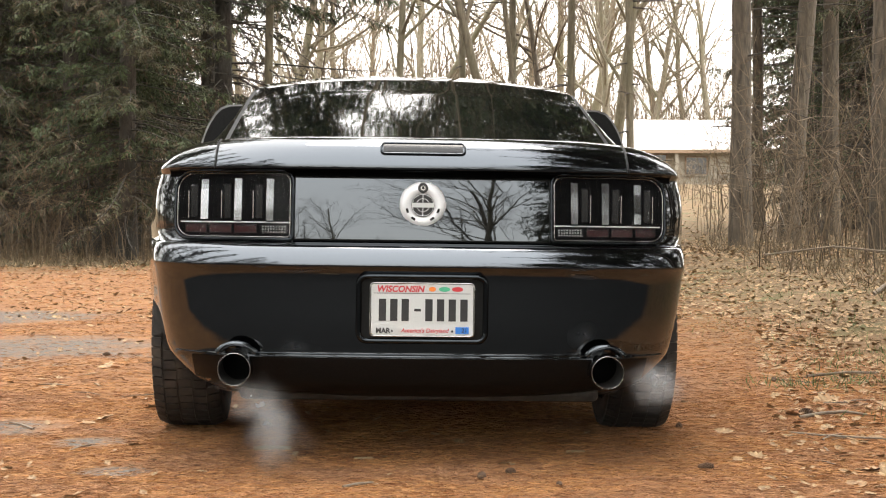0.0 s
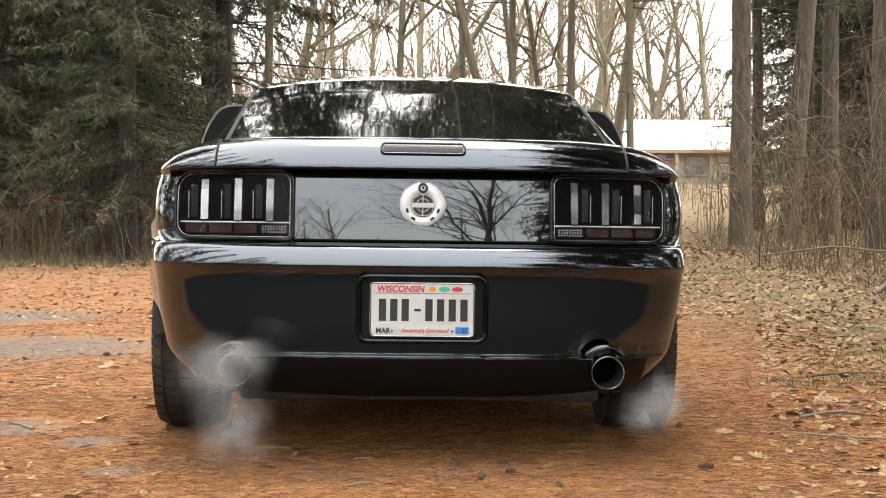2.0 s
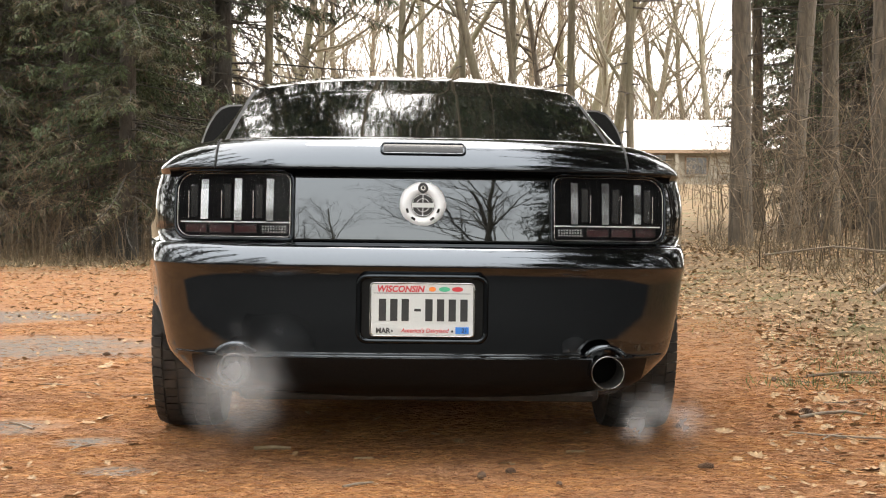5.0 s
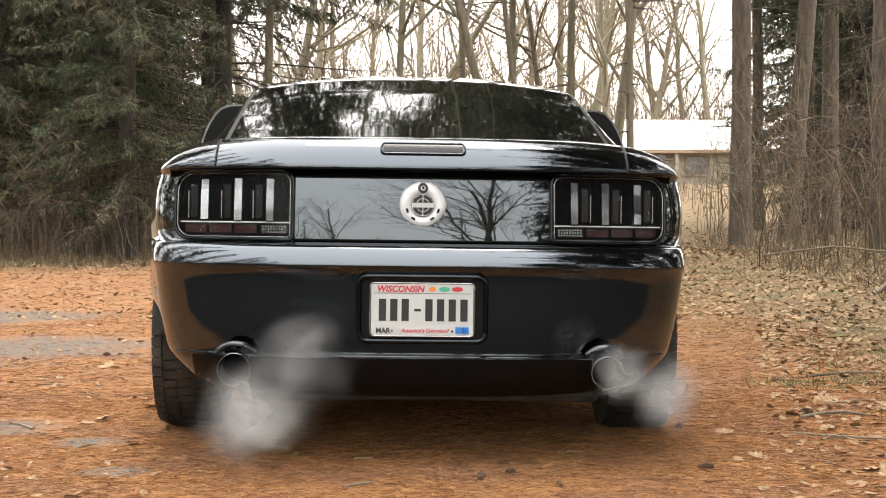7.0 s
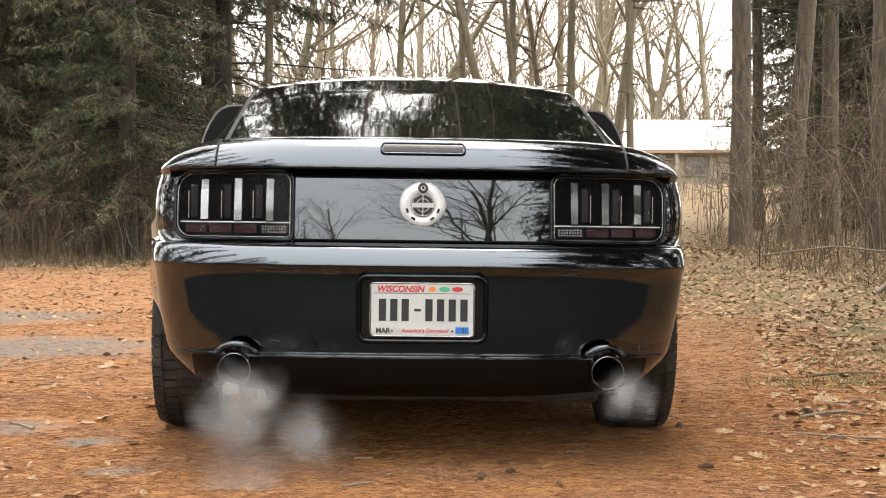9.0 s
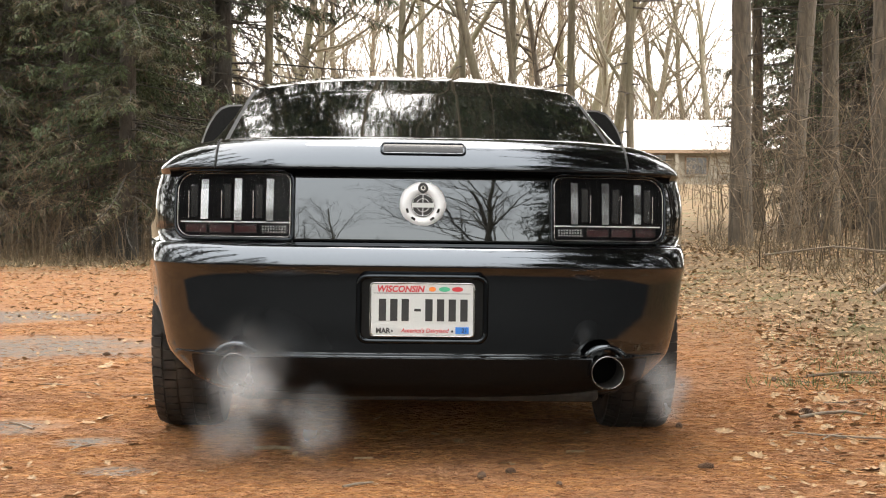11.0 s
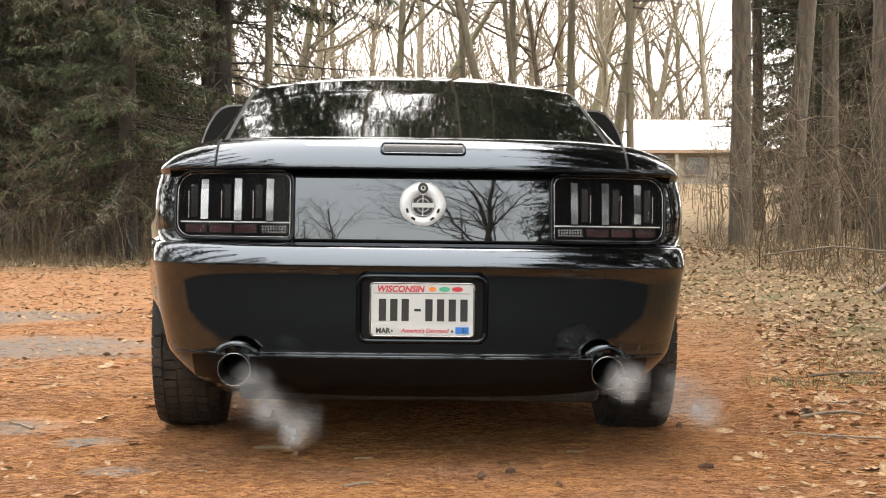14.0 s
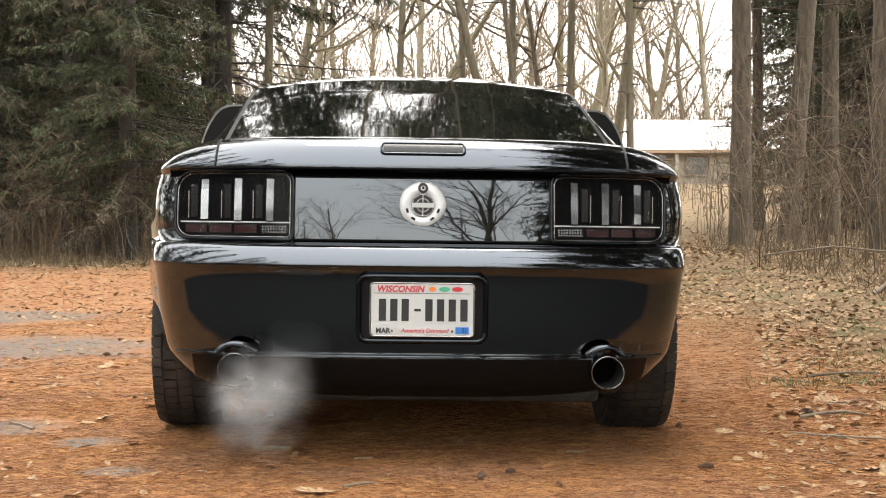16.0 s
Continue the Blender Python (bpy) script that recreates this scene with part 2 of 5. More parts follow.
# ---- the car: its own axes are x to its right, y forward, z up, from the ground under the number plate ----
CAR_AT = pose(-0.071, 4.8, 0.004, 0, 0.75, 2.2)
AXLE = 1.02

# height, how far forward the tail lies on the centre line, half width of the body's corner
TAIL = [(0.175, 0.14, 0.64), (0.20, 0.05, 0.69), (0.235, -0.01, 0.735), (0.30, -0.052, 0.787), (0.318, -0.060, 0.797), (0.324, -0.055, 0.80), (0.34, -0.060, 0.806),
        (0.45, -0.062, 0.83), (0.54, -0.064, 0.842), (0.575, -0.068, 0.846), (0.586, -0.078, 0.848), (0.592, -0.082, 0.849), (0.598, -0.080, 0.849), (0.615, -0.069, 0.85), (0.635, -0.052, 0.85),
        (0.650, -0.036, 0.848), (0.657, -0.024, 0.845), (0.661, 0.018, 0.843), (0.70, 0.022, 0.854), (0.76, 0.030, 0.860), (0.82, 0.040, 0.856),
        (0.862, 0.049, 0.846), (0.872, 0.049, 0.843), (0.879, 0.007, 0.840), (0.890, 0.003, 0.837), (0.90, 0.007, 0.832), (0.925, 0.022, 0.808),
        (0.95, 0.042, 0.770), (0.968, 0.062, 0.730), (0.980, 0.085, 0.68), (0.987, 0.12, 0.63), (0.992, 0.20, 0.58), (0.996, 0.34, 0.52)]


def tail_row(z):
    zs = [r[0] for r in TAIL]
    return float(np.interp(z, zs, [r[1] for r in TAIL])), float(np.interp(z, zs, [r[2] for r in TAIL]))


CORNER, POWER = 0.42, 3.2


def tail_y(x, z):
    """Where the tail's skin lies at that width and height."""
    yr, w = tail_row(z)
    q = min(1.0, abs(x) / w)
    return yr + CORNER * (1 - (1 - q ** POWER) ** (1 / POWER))


def outline(z, yr, w, front=3.95):
    """Half an outline of the body at one height, from the tail's middle round the corner to the nose."""
    pts = []
    for k in range(29):
        a = (k / 28) * math.pi / 2
        x = w * math.sin(a) ** (2 / POWER)
        pts.append((x, yr + CORNER * (1 - math.cos(a) ** (2 / POWER))))
    y0 = yr + CORNER
    for k in range(1, 31):
        y = y0 + (front - y0) * k / 30
        rise = smoothstep(0.22, 0.5, z) * (1 - smoothstep(0.66, 0.93, z))
        full = w + (0.945 - w) * rise * (math.exp(-((y - AXLE + 0.12) / 0.42) ** 2) + 0.93 * math.exp(-((y - AXLE - 2.72) / 0.4) ** 2))
        full += 0.055 * (1 - rise) * smoothstep(0.3, 1.2, y) * smoothstep(0.4, 0.7, z) * (1 - smoothstep(0.93, 0.98, z))
        full -= 0.18 * smoothstep(3.2, 3.95, y)
        pts.append((full, y))
    pts.append((0.0, front + 0.12))
    return pts


def build_body(car):
    rows = [outline(*r) for r in TAIL]
    n = len(rows[0])
    verts, faces = [], []
    for (z, yr, w), pts in zip(TAIL, rows):
        sill = 0.045 if z < 0.19 else 0.0
        for x, y in pts:
            verts.append((x, y, z - sill * smoothstep(0.6, 1.3, y)))
        for x, y in pts:
            verts.append((-x, y, z - sill * smoothstep(0.6, 1.3, y)))
    for j in range(len(rows) - 1):
        for i in range(n - 1):
            for s in (0, 1):
                a, b = j * 2 * n + s * n + i, (j + 1) * 2 * n + s * n + i
                c = np.mean([verts[q] for q in (a, a + 1, b, b + 1)], axis=0)
                if any((c[1] - ax) ** 2 + (c[2] - 0.325) ** 2 < 0.375 ** 2 for ax in (AXLE, AXLE + 2.72)) and abs(c[0]) > 0.55:
                    continue
                faces.append((a, a + 1, b + 1, b) if s == 0 else (a + 1, a, b, b + 1))
    top = (len(rows) - 1) * 2 * n
    for i in range(n - 1):
        faces.append((top + i, top + i + 1, top + n + i + 1, top + n + i))
    body = solid("body", verts, faces, PAINT, car, "gloss black painted steel body", smooth=True)
    # floor pan, arches and axle, all dull black
    part("floor_pan", rounded_box(0, 2.45, 0.205, 1.46, 3.0, 0.18, 0.03), UNDER, car)
    # panel added to keep light from reaching the ground under the tail
    part("undertray", rounded_box(0, 0.52, 0.195, 1.12, 0.84, 0.05, 0.02), UNDER, car, "dull black panel added behind the axle to block light")
    part("rear_axle", rounded_box(0, AXLE, 0.3, 1.3, 0.12, 0.12, 0.03), UNDER, car)
    part("muffler", rounded_box(-0.42, 0.40, 0.265, 0.5, 0.34, 0.18, 0.06, 3), UNDER, car)
    part("muffler", rounded_box(0.42, 0.40, 0.265, 0.5, 0.34, 0.18, 0.06, 3), UNDER, car)
    for s in (-1, 1):
        for ax in (AXLE, AXLE + 2.72):
            prof = [(0.40, s * 0.60), (0.40, s * 0.86), (0.385, s * 0.90)]
            v, f = lathe(prof, 40, "x")
            v = [(x, y + ax, z + 0.335) for x, y, z in v]
            f = [q for q in f if all(v[i][2] > 0.30 for i in q)]
            solid("wheel_arch", v, f, UNDER, car, smooth=True)
    return body


def section(y, zt, wt, wb, zb=0.965, n=14):
    """Half a cross section of the cabin, from the crown down to the beltline."""
    pts = []
    crown = 0.045
    for k in range(n):
        x = wt * k / (n - 1)
        pts.append((x, y, zt - crown * (x / wt) ** 2.4))
    for k in range(1, 8):
        q = k / 7
        x = wt + (wb - wt) * (q ** 0.85)
        pts.append((x, y, zt - crown + (zb - zt + crown) * q))
    return pts


CABIN = [(0.56, 0.985, 0.64, 0.74), (0.66, 1.012, 0.675, 0.775), (0.85, 1.068, 0.682, 0.785), (1.1, 1.14, 0.68, 0.795), (1.4, 1.225, 0.665, 0.80),
         (1.68, 1.297, 0.655, 0.81), (1.78, 1.317, 0.645, 0.815), (2.0, 1.352, 0.63, 0.82), (2.3, 1.376, 0.595, 0.82), (2.6, 1.38, 0.59, 0.82), (2.9, 1.36, 0.58, 0.81), (3.3, 1.2, 0.57, 0.8), (3.75, 1.0, 0.6, 0.78)]


def cabin_at(y):
    ys = [c[0] for c in CABIN]
    return [float(np.interp(y, ys, [c[k] for c in CABIN])) for k in (1, 2, 3)]


def build_cabin(car):
    rows = [section(*c) for c in CABIN]
    n = len(rows[0])
    verts, faces = [], []
    for r in rows:
        verts += r + [(-x, y, z) for x, y, z in r]
    for j in range(len(rows) - 1):
        for i in range(n - 1):
            a, b = j * 2 * n + i, (j + 1) * 2 * n + i
            faces += [(a, b, b + 1, a + 1), (a + n, a + n + 1, b + n + 1, b + n)]
    solid("roof", verts, faces, PAINT, car, "gloss black roof and pillars", smooth=True)

    def pane(name, y0, y1, half, narrow, lift, material, label, bottom_arc=0.0, top_arc=0.0, ny=16, nx=33):
        v, f = [], []
        for j in range(ny):
            for i in range(nx):
                q = -1 + 2 * i / (nx - 1)
                x = q * (half - narrow * j / (ny - 1))
                lo, hi = y0 + bottom_arc * q * q, y1 - top_arc * abs(q) ** 3
                y = lo + (hi - lo) * j / (ny - 1)
                zt, wt, wb = cabin_at(y)
                v.append((x, y, zt - 0.045 * min(1, abs(x) / wt) ** 2.4 + lift))
        for j in range(ny - 1):
            for i in range(nx - 1):
                a = j * nx + i
                f.append((a, a + 1, a + nx + 1, a + nx))
        return solid(name, v, f, material, car, label, smooth=True)

    pane("glass_seal", 0.63, 1.715, 0.682, 0.03, 0.004, TRIM, "black rubber glass seal", 0.02, 0.05)
    pane("rear_window", 0.65, 1.685, 0.662, 0.028, 0.010, TINT, "dark tinted rear window mirroring sky and trees", 0.02, 0.05)
    # chrome-bright seam where the roof panel starts
    for s in (-1, 1):
        # quarter window with its scoop-like cover, a closed wedge against the pillar
        shape = ((0.66, 0.965), (0.845, 0.965), (0.85, 1.02), (0.836, 1.065), (0.82, 1.105), (0.795, 1.148), (0.772, 1.172), (0.74, 1.184), (0.62, 1.19))
        v = [(s * (x - in_), y, 0.965 + (z - 0.965) * k) for y, in_, k in ((1.5, 0.01, 0.96), (1.53, 0.0, 1.0), (1.65, 0.0, 1.0), (1.9, 0.03, 1.0)) for x, z in shape]
        n = len(shape)
        f = [(j * n + i, j * n + (i + 1) % n, (j + 1) * n + (i + 1) % n, (j + 1) * n + i) for j in range(3) for i in range(n)]
        f += [tuple(range(n)), tuple(3 * n + i for i in reversed(range(n)))]
        solid("quarter_window_scoop", v, f, TRIM, car, "black quarter window scoop")
        # door mirror
        m = rounded_box(s * 0.9, 2.75, 1.0, 0.17, 0.1, 0.12, 0.03, 3)
        part("door_mirror", m, PAINT, car, smooth=True)


def skin_patch(name, x0, x1, z0, z1, lift, material, parent, label="", nx=14, nz=6, taper=0.0):
    """A panel that follows the tail's skin, raised by lift."""
    v, f = [], []
    for j in range(nz):
        for i in range(nx):
            z = z0 + (z1 - z0) * j / (nz - 1)
            x = x0 + (x1 - x0) * i / (nx - 1)
            v.append((x, tail_y(x, z) - lift, z))
    for j in range(nz - 1):
        for i in range(nx - 1):
            a = j * nx + i
            f.append((a, a + 1, a + nx + 1, a + nx))
    return solid(name, v, f, material, parent, label, smooth=True)


def skin_loop(points, lift, r, closed=True):
    """A tube laid on the tail's skin through (x, z) points."""
    pts = [(x, tail_y(x, z) - lift, z) for x, z in points]
    if closed:
        pts = pts + pts[:2]
    return tubes([(pts, [r] * len(pts))], 6)


def round_rect(x0, x1, z0, z1, radii, n=5):
    """Corner-rounded outline; radii: bottom left, bottom right, top right, top left."""
    out = []
    for (cx, cz, a0), r in zip(((x0, z0, 180), (x1, z0, 270), (x1, z1, 0), (x0, z1, 90)), radii):
        ox = cx + (r if cx == x0 else -r)
        oz = cz + (r if cz == z0 else -r)
        for k in range(n + 1):
            a = radians(a0 + 90 * k / n)
            out.append((ox + r * math.cos(a), oz + r * math.sin(a)))
    return out


def densify(pts, step=0.02):
    out = []
    for a, b in zip(pts, pts[1:] + pts[:1]):
        k = max(1, int(math.dist(a, b) / step))
        out += [(a[0] + (b[0] - a[0]) * i / k, a[1] + (b[1] - a[1]) * i / k) for i in range(k)]
    return out


def build_tail_lamp(car, s):
    """s: -1 for the driver's side, 1 for the other."""
    lamp = skin_patch("tail_lamp", s * 0.405, s * 0.755, 0.672, 0.868, 0.006, LAMP_AND_SHADE, car, "smoked tail lamp with clear bars and red reflectors", 20, 8)
    inner, outer = (0.395, 0.765)
    ring = round_rect(min(s * inner, s * outer), max(s * inner, s * outer), 0.667, 0.876,
                      (0.045, 0.012, 0.03, 0.06) if s < 0 else (0.012, 0.045, 0.06, 0.03))
    v, f = skin_loop(densify(ring), 0.010, 0.006)
    solid("bezel", v, f, GLOSS_TRIM, lamp, "gloss black bezel", True)
    ring2 = [((x - s * 0.58) * 0.955 + s * 0.58, (z - 0.771) * 0.93 + 0.771) for x, z in ring]
    v, f = skin_loop(densify(ring2), 0.013, 0.0022)
    solid("lamp_edge", v, f, CHROME, lamp, "thin bright lamp edge", True)
    # three tall light bars, curved like upright blades
    for k, x in enumerate((0.465, 0.563, 0.668)):
        zc, h = 0.788, (0.128, 0.128, 0.122)[k]
        v, f = [], []
        for j in range(9):
            q = j / 8
            z = zc - h / 2 + h * q
            y = tail_y(s * x, z) - 0.012
            for dx, dy in ((-0.013, 0), (-0.011, -0.014), (0.011, -0.010), (0.013, 0)):
                v.append((s * x + dx, y + dy, z))
        for j in range(8):
            for i in range(3):
                a = j * 4 + i
                f.append((a, a + 1, a + 5, a + 4))
        f += [(0, 3, 2, 1), (32, 33, 34, 35)]
        bar = solid("light_bar", v, f, BAR_LENS, lamp, "clear upright light bar")
        # dull blade beside it and a thin bright strip
        xb = x + 0.033
        part("light_blade", rounded_box(s * xb, tail_y(s * xb, zc) - 0.012, zc - 0.006, 0.026, 0.016, h - 0.02, 0.004, 1), SMOKED, lamp)
        xt = x + 0.052
        part("chrome_strip", rounded_box(s * xt, tail_y(s * xt, zc) - 0.012, zc - 0.016, 0.004, 0.012, 0.085, 0.001, 1), CHROME, lamp)
    # lower strip: reversing lamp and three dark red reflectors
    v, f = skin_loop([(s * (0.405 + 0.34 * i / 20), 0.7185) for i in range(21)], 0.012, 0.002, False)
    solid("divider", v, f, SATIN, lamp, "thin bright divider")
    skin_patch("reversing_lamp", s * 0.41, s * 0.495, 0.684, 0.713, 0.012, SMOKED, lamp, "clear reversing lamp with a fine grid", 8, 4)
    for i in range(9):
        for j in range(3):
            x, z = 0.418 + 0.0085 * i, 0.690 + 0.008 * j
            part("grid_facet", rounded_box(s * x, tail_y(s * x, z) - 0.0125, z, 0.005, 0.004, 0.005, 0), BAR_LENS, lamp)
    for i in range(3):
        x0 = 0.505 + 0.078 * i
        skin_patch("reflector", s * x0, s * (x0 + 0.07), 0.685, 0.713, 0.012, RED_LENS, lamp, "dark red reflector", 6, 3)
        v, f = skin_loop(densify(round_rect(min(s * x0, s * (x0 + 0.07)), max(s * x0, s * (x0 + 0.07)), 0.686, 0.711, (0.008,) * 4)), 0.013, 0.0013)
        solid("reflector_edge", v, f, SMOKED, lamp, smooth=True)
    lens = skin_patch("lens", s * 0.402, s * 0.758, 0.674, 0.868, 0.030, LENS, lamp, "smoked clear lens", 20, 8)
    lens.visible_shadow = False
    # side marker slots on the corner
    for i in range(3):
        skin_patch("corner_slot", s * 0.775, s * 0.80, 0.69 + 0.01 * i, 0.694 + 0.01 * i, 0.004, TRIM, lamp, "", 4, 2)


def build_plate(car):
    # sunken pocket with a rounded lip
    pocket = skin_patch("plate_pocket", -0.185, 0.185, 0.372, 0.558, 0.003, TRIM, car, "black plate recess", 10, 6)
    v, f = skin_loop(densify(round_rect(-0.19, 0.19, 0.368, 0.562, (0.025,) * 4)), 0.004, 0.009)
    solid("plate_surround", v, f, GLOSS_TRIM, car, "gloss black plate surround", True)
    y = -0.07
    v, f = tubes([([(x, y - 0.001, z) for x, z in densify(round_rect(-0.156, 0.156, 0.3835, 0.5425, (0.012,) * 4)) + [(-0.156, 0.3955)]], [0.0028] * (1 + len(densify(round_rect(-0.156, 0.156, 0.3835, 0.5425, (0.012,) * 4)))))], 6)
    solid("plate_frame", v, f, CHROME, car, "thin bright plate frame", True)
    plate = part("number_plate", rounded_box(0, y, 0.463, 0.305, 0.003, 0.153, 0.0), WHITE, car, "white number plate with red and black lettering")

    def bar(cx, cz, w, h, m, name="bar"):
        part(name, rounded_box(cx, y - 0.0022, cz, w, 0.0016, h, 0.0), m, plate)

    bar(0, 0.4735 + 0.0385, 0.29, 0.0014, INK, "rule")
    # the number itself, as plain bars
    for cx in (-0.117, -0.083, -0.049, 0.022, 0.057, 0.092, 0.127):
        bar(cx - 0.002, 0.462, 0.022, 0.066, INK)
    bar(-0.014, 0.462, 0.02, 0.008, INK)
    bar(0.12, 0.402, 0.04, 0.02, BLUE_INK, "sticker")
    for cx in (-0.09, 0.09):
        v, f = lathe([(0.0, -0.001), (0.0035, -0.001), (0.0035, 0.001)], 12)
        solid("screw", [(a + cx, b + y - 0.0022, c + 0.399) for a, b, c in v], f, INK, plate)
    for cx, w, m in ((0.03, 0.022, ORANGE_INK), (0.066, 0.035, GREEN_INK), (0.105, 0.035, RED_INK)):
        v, f = lathe([(0.0, 0.0), (0.5, 0.0), (0.5, 0.001)], 10)
        solid("emblem_patch", [(a * w + cx, b + y - 0.0028, c * 0.015 + 0.525 - 0.0) for a, b, c in v], f, m, plate)
    for text, size, cx, cz, m, lean in (("WISCONSIN", 0.0255, -0.066, 0.5165, RED_INK, 0.2), ("America's Dairyland", 0.0175, 0.008, 0.395, RED_INK, 0.2),
                                             ("MAR", 0.021, -0.117, 0.393, INK, 0.0), ("21", 0.018, 0.127, 0.396, INK, 0.0)):
        cu = bpy.data.curves.new("lettering", "FONT")
        cu.body, cu.size, cu.align_x, cu.extrude, cu.shear, cu.offset = text, size, "CENTER", 0.0004, lean, 0.0009 if size > 0.02 else 0.0003
        ob = new("lettering", cu)
        ob.data.materials.append(m)
        ob.parent = plate
        ob.matrix_basis = pose(cx, y - (0.0034 if text == "21" else 0.0025), cz, 90, 0, 0)


def build_emblem(car):
    cx, cz = 0.0, 0.777
    y = tail_y(0, cz) - 0.003
    ring = [(0.0, -0.018), (0.036, -0.018), (0.037, -0.021), (0.058, -0.021), (0.064, -0.017), (0.070, -0.012), (0.072, 0.0)]
    v, f = lathe(ring, 72)
    # scalloped rim
    v2 = []
    for a, b, c in v:
        r = math.hypot(a, c)
        ang = math.atan2(c, a)
        k = 1 + (0.02 * (abs(math.cos(2.5 * ang)) > 0.96) if r > 0.06 else 0)
        v2.append((a * k + cx, b + y, c * k + cz))
    emblem = solid("tank_cap_emblem", v2, f, SATIN, car, "round brushed aluminium emblem with a dark centre", True)

    def disc(name, r0, r1, oz, lift, m, n=40):
        v, f = lathe([(r0, 0.0), (r1, 0.0), (r1, 0.002)], n)
        return solid(name, [(a + cx, b + y - lift, c + cz + oz) for a, b, c in v], f, m, emblem)

    disc("centre_disc", 0.0, 0.0355, 0, 0.0225, INK)
    disc("sight_ring", 0.032, 0.0335, 0, 0.0255, SATIN)
    disc("sight_ring", 0.019, 0.0205, 0, 0.0255, SATIN)
    for w, h in ((0.002, 0.066), (0.066, 0.002)):
        part("cross_hair", rounded_box(cx, y - 0.0258, cz, w, 0.001, h, 0), SATIN, emblem)
    part("name_band", rounded_box(cx, y - 0.027, cz + 0.0, 0.068, 0.001, 0.014, 0), WHITE, emblem, "plain pale band")
    disc("lock_seat", 0.0, 0.0155, 0.052, 0.0235, INK, 24)
    disc("lock", 0.004, 0.0075, 0.052, 0.0265, CHROME, 16)
    for a in (200, 235, 305, 340):
        x, z = 0.05 * math.cos(radians(a)), 0.05 * math.sin(radians(a))
        bm = rounded_box(0, 0, 0, 0.014, 0.001, 0.007, 0)
        bmesh.ops.transform(bm, matrix=pose(cx + x, y - 0.0225, cz + z, 0, -(a + 90), 0), verts=bm.verts[:])
        part("rim_mark", bm, TRIM, emblem)


def build_details(car):
    # lid gaps and the rear seam
    for s in (-1, 1):
        pts = [(s * 0.635, 0.882 + 0.095 * k / 8) for k in range(9)]
        v, f = skin_loop(pts, 0.0, 0.004, False)
        solid("lid_gap", v, f, TRIM, car)
    # black strip laid on the skin, standing for shade below the lid's lip
    skin_patch("lid_recess", -0.79, 0.79, 0.8585, 0.880, 0.004, LAMP_AND_SHADE, car, "black strip standing for the shade under the lid", 40, 6)
    # raised centre panel between the lamps
    skin_patch("deck_panel", -0.388, 0.388, 0.671, 0.856, 0.012, PAINT, car, "gloss black centre panel mirroring the trees", 24, 8)
    v, f = skin_loop(densify(round_rect(-0.39, 0.39, 0.669, 0.858, (0.006,) * 4)), 0.006, 0.006)
    solid("panel_edge", v, f, TRIM, car, smooth=True)
    # high brake lamp
    hb = skin_patch("brake_lamp", -0.122, 0.122, 0.939, 0.963, 0.004, SMOKED, car, "smoked high brake lamp", 16, 4)
    v, f = skin_loop(densify(round_rect(-0.128, 0.128, 0.934, 0.967, (0.012,) * 4)), 0.004, 0.0035)
    solid("rim", v, f, GLOSS_TRIM, hb, smooth=True)
    # moulding line low on the bumper
    for z, r in ((0.326, 0.0028), (0.3185, 0.0022)):
        v, f = skin_loop([(-0.5 + 1.0 * k / 40, z) for k in range(41)], 0.003, r, False)
        solid("moulding", v, f, GLOSS_TRIM, car, smooth=True)
    skin_patch("valance", -0.70, 0.70, 0.178, 0.3145, 0.004, TRIM, car, "matt black plastic lower valance", 50, 8)
    for s in (-1, 1):
        v, f = skin_loop([(s * (0.655 + 0.1 * k / 8), 0.322) for k in range(9)], 0.003, 0.0028, False)
        solid("moulding", v, f, GLOSS_TRIM, car, smooth=True)


def build_tip(car, s):
    x, z = s * 0.556, 0.282
    prof = [(0.036, 0.30), (0.044, 0.28), (0.0472, -0.096), (0.0478, -0.1), (0.0488, -0.1), (0.0496, -0.097), (0.0496, 0.28)]
    v, f = lathe(prof, 48)
    tip = solid("exhaust_tip", [(a + x, b - 0.01, c + z) for a, b, c in v], f, CHROME, car, "polished steel exhaust tip, sooty inside", True)
    v, f = lathe([(0.0466, -0.097), (0.043, 0.2), (0.0, 0.2)], 40)
    solid("bore", [(a + x, b - 0.01, c + z) for a, b, c in v], f, SOOT, tip, "soot-blackened bore", True)
    # cut-out lip over the tip
    v, f = [], []
    for k in range(25):
        a = radians(38 + 104 * k / 24)
        edge = math.sin(math.pi * k / 24) ** 0.5
        for r, dy in ((0.062, 0.0), (0.064, -0.052), (0.069, -0.0615 - 0.002 * edge), (0.076, -0.066 * edge - 0.05 * (1 - edge)), (0.082, -0.05)):
            v.append((x + r * math.cos(a), dy, z + r * math.sin(a)))
    for k in range(24):
        for i in range(4):
            q = k * 5 + i
            f.append((q, q + 1, q + 6, q + 5))
    solid("cutout_lip", v, f, PAINT, tip, "gloss black cut-out lip", True)


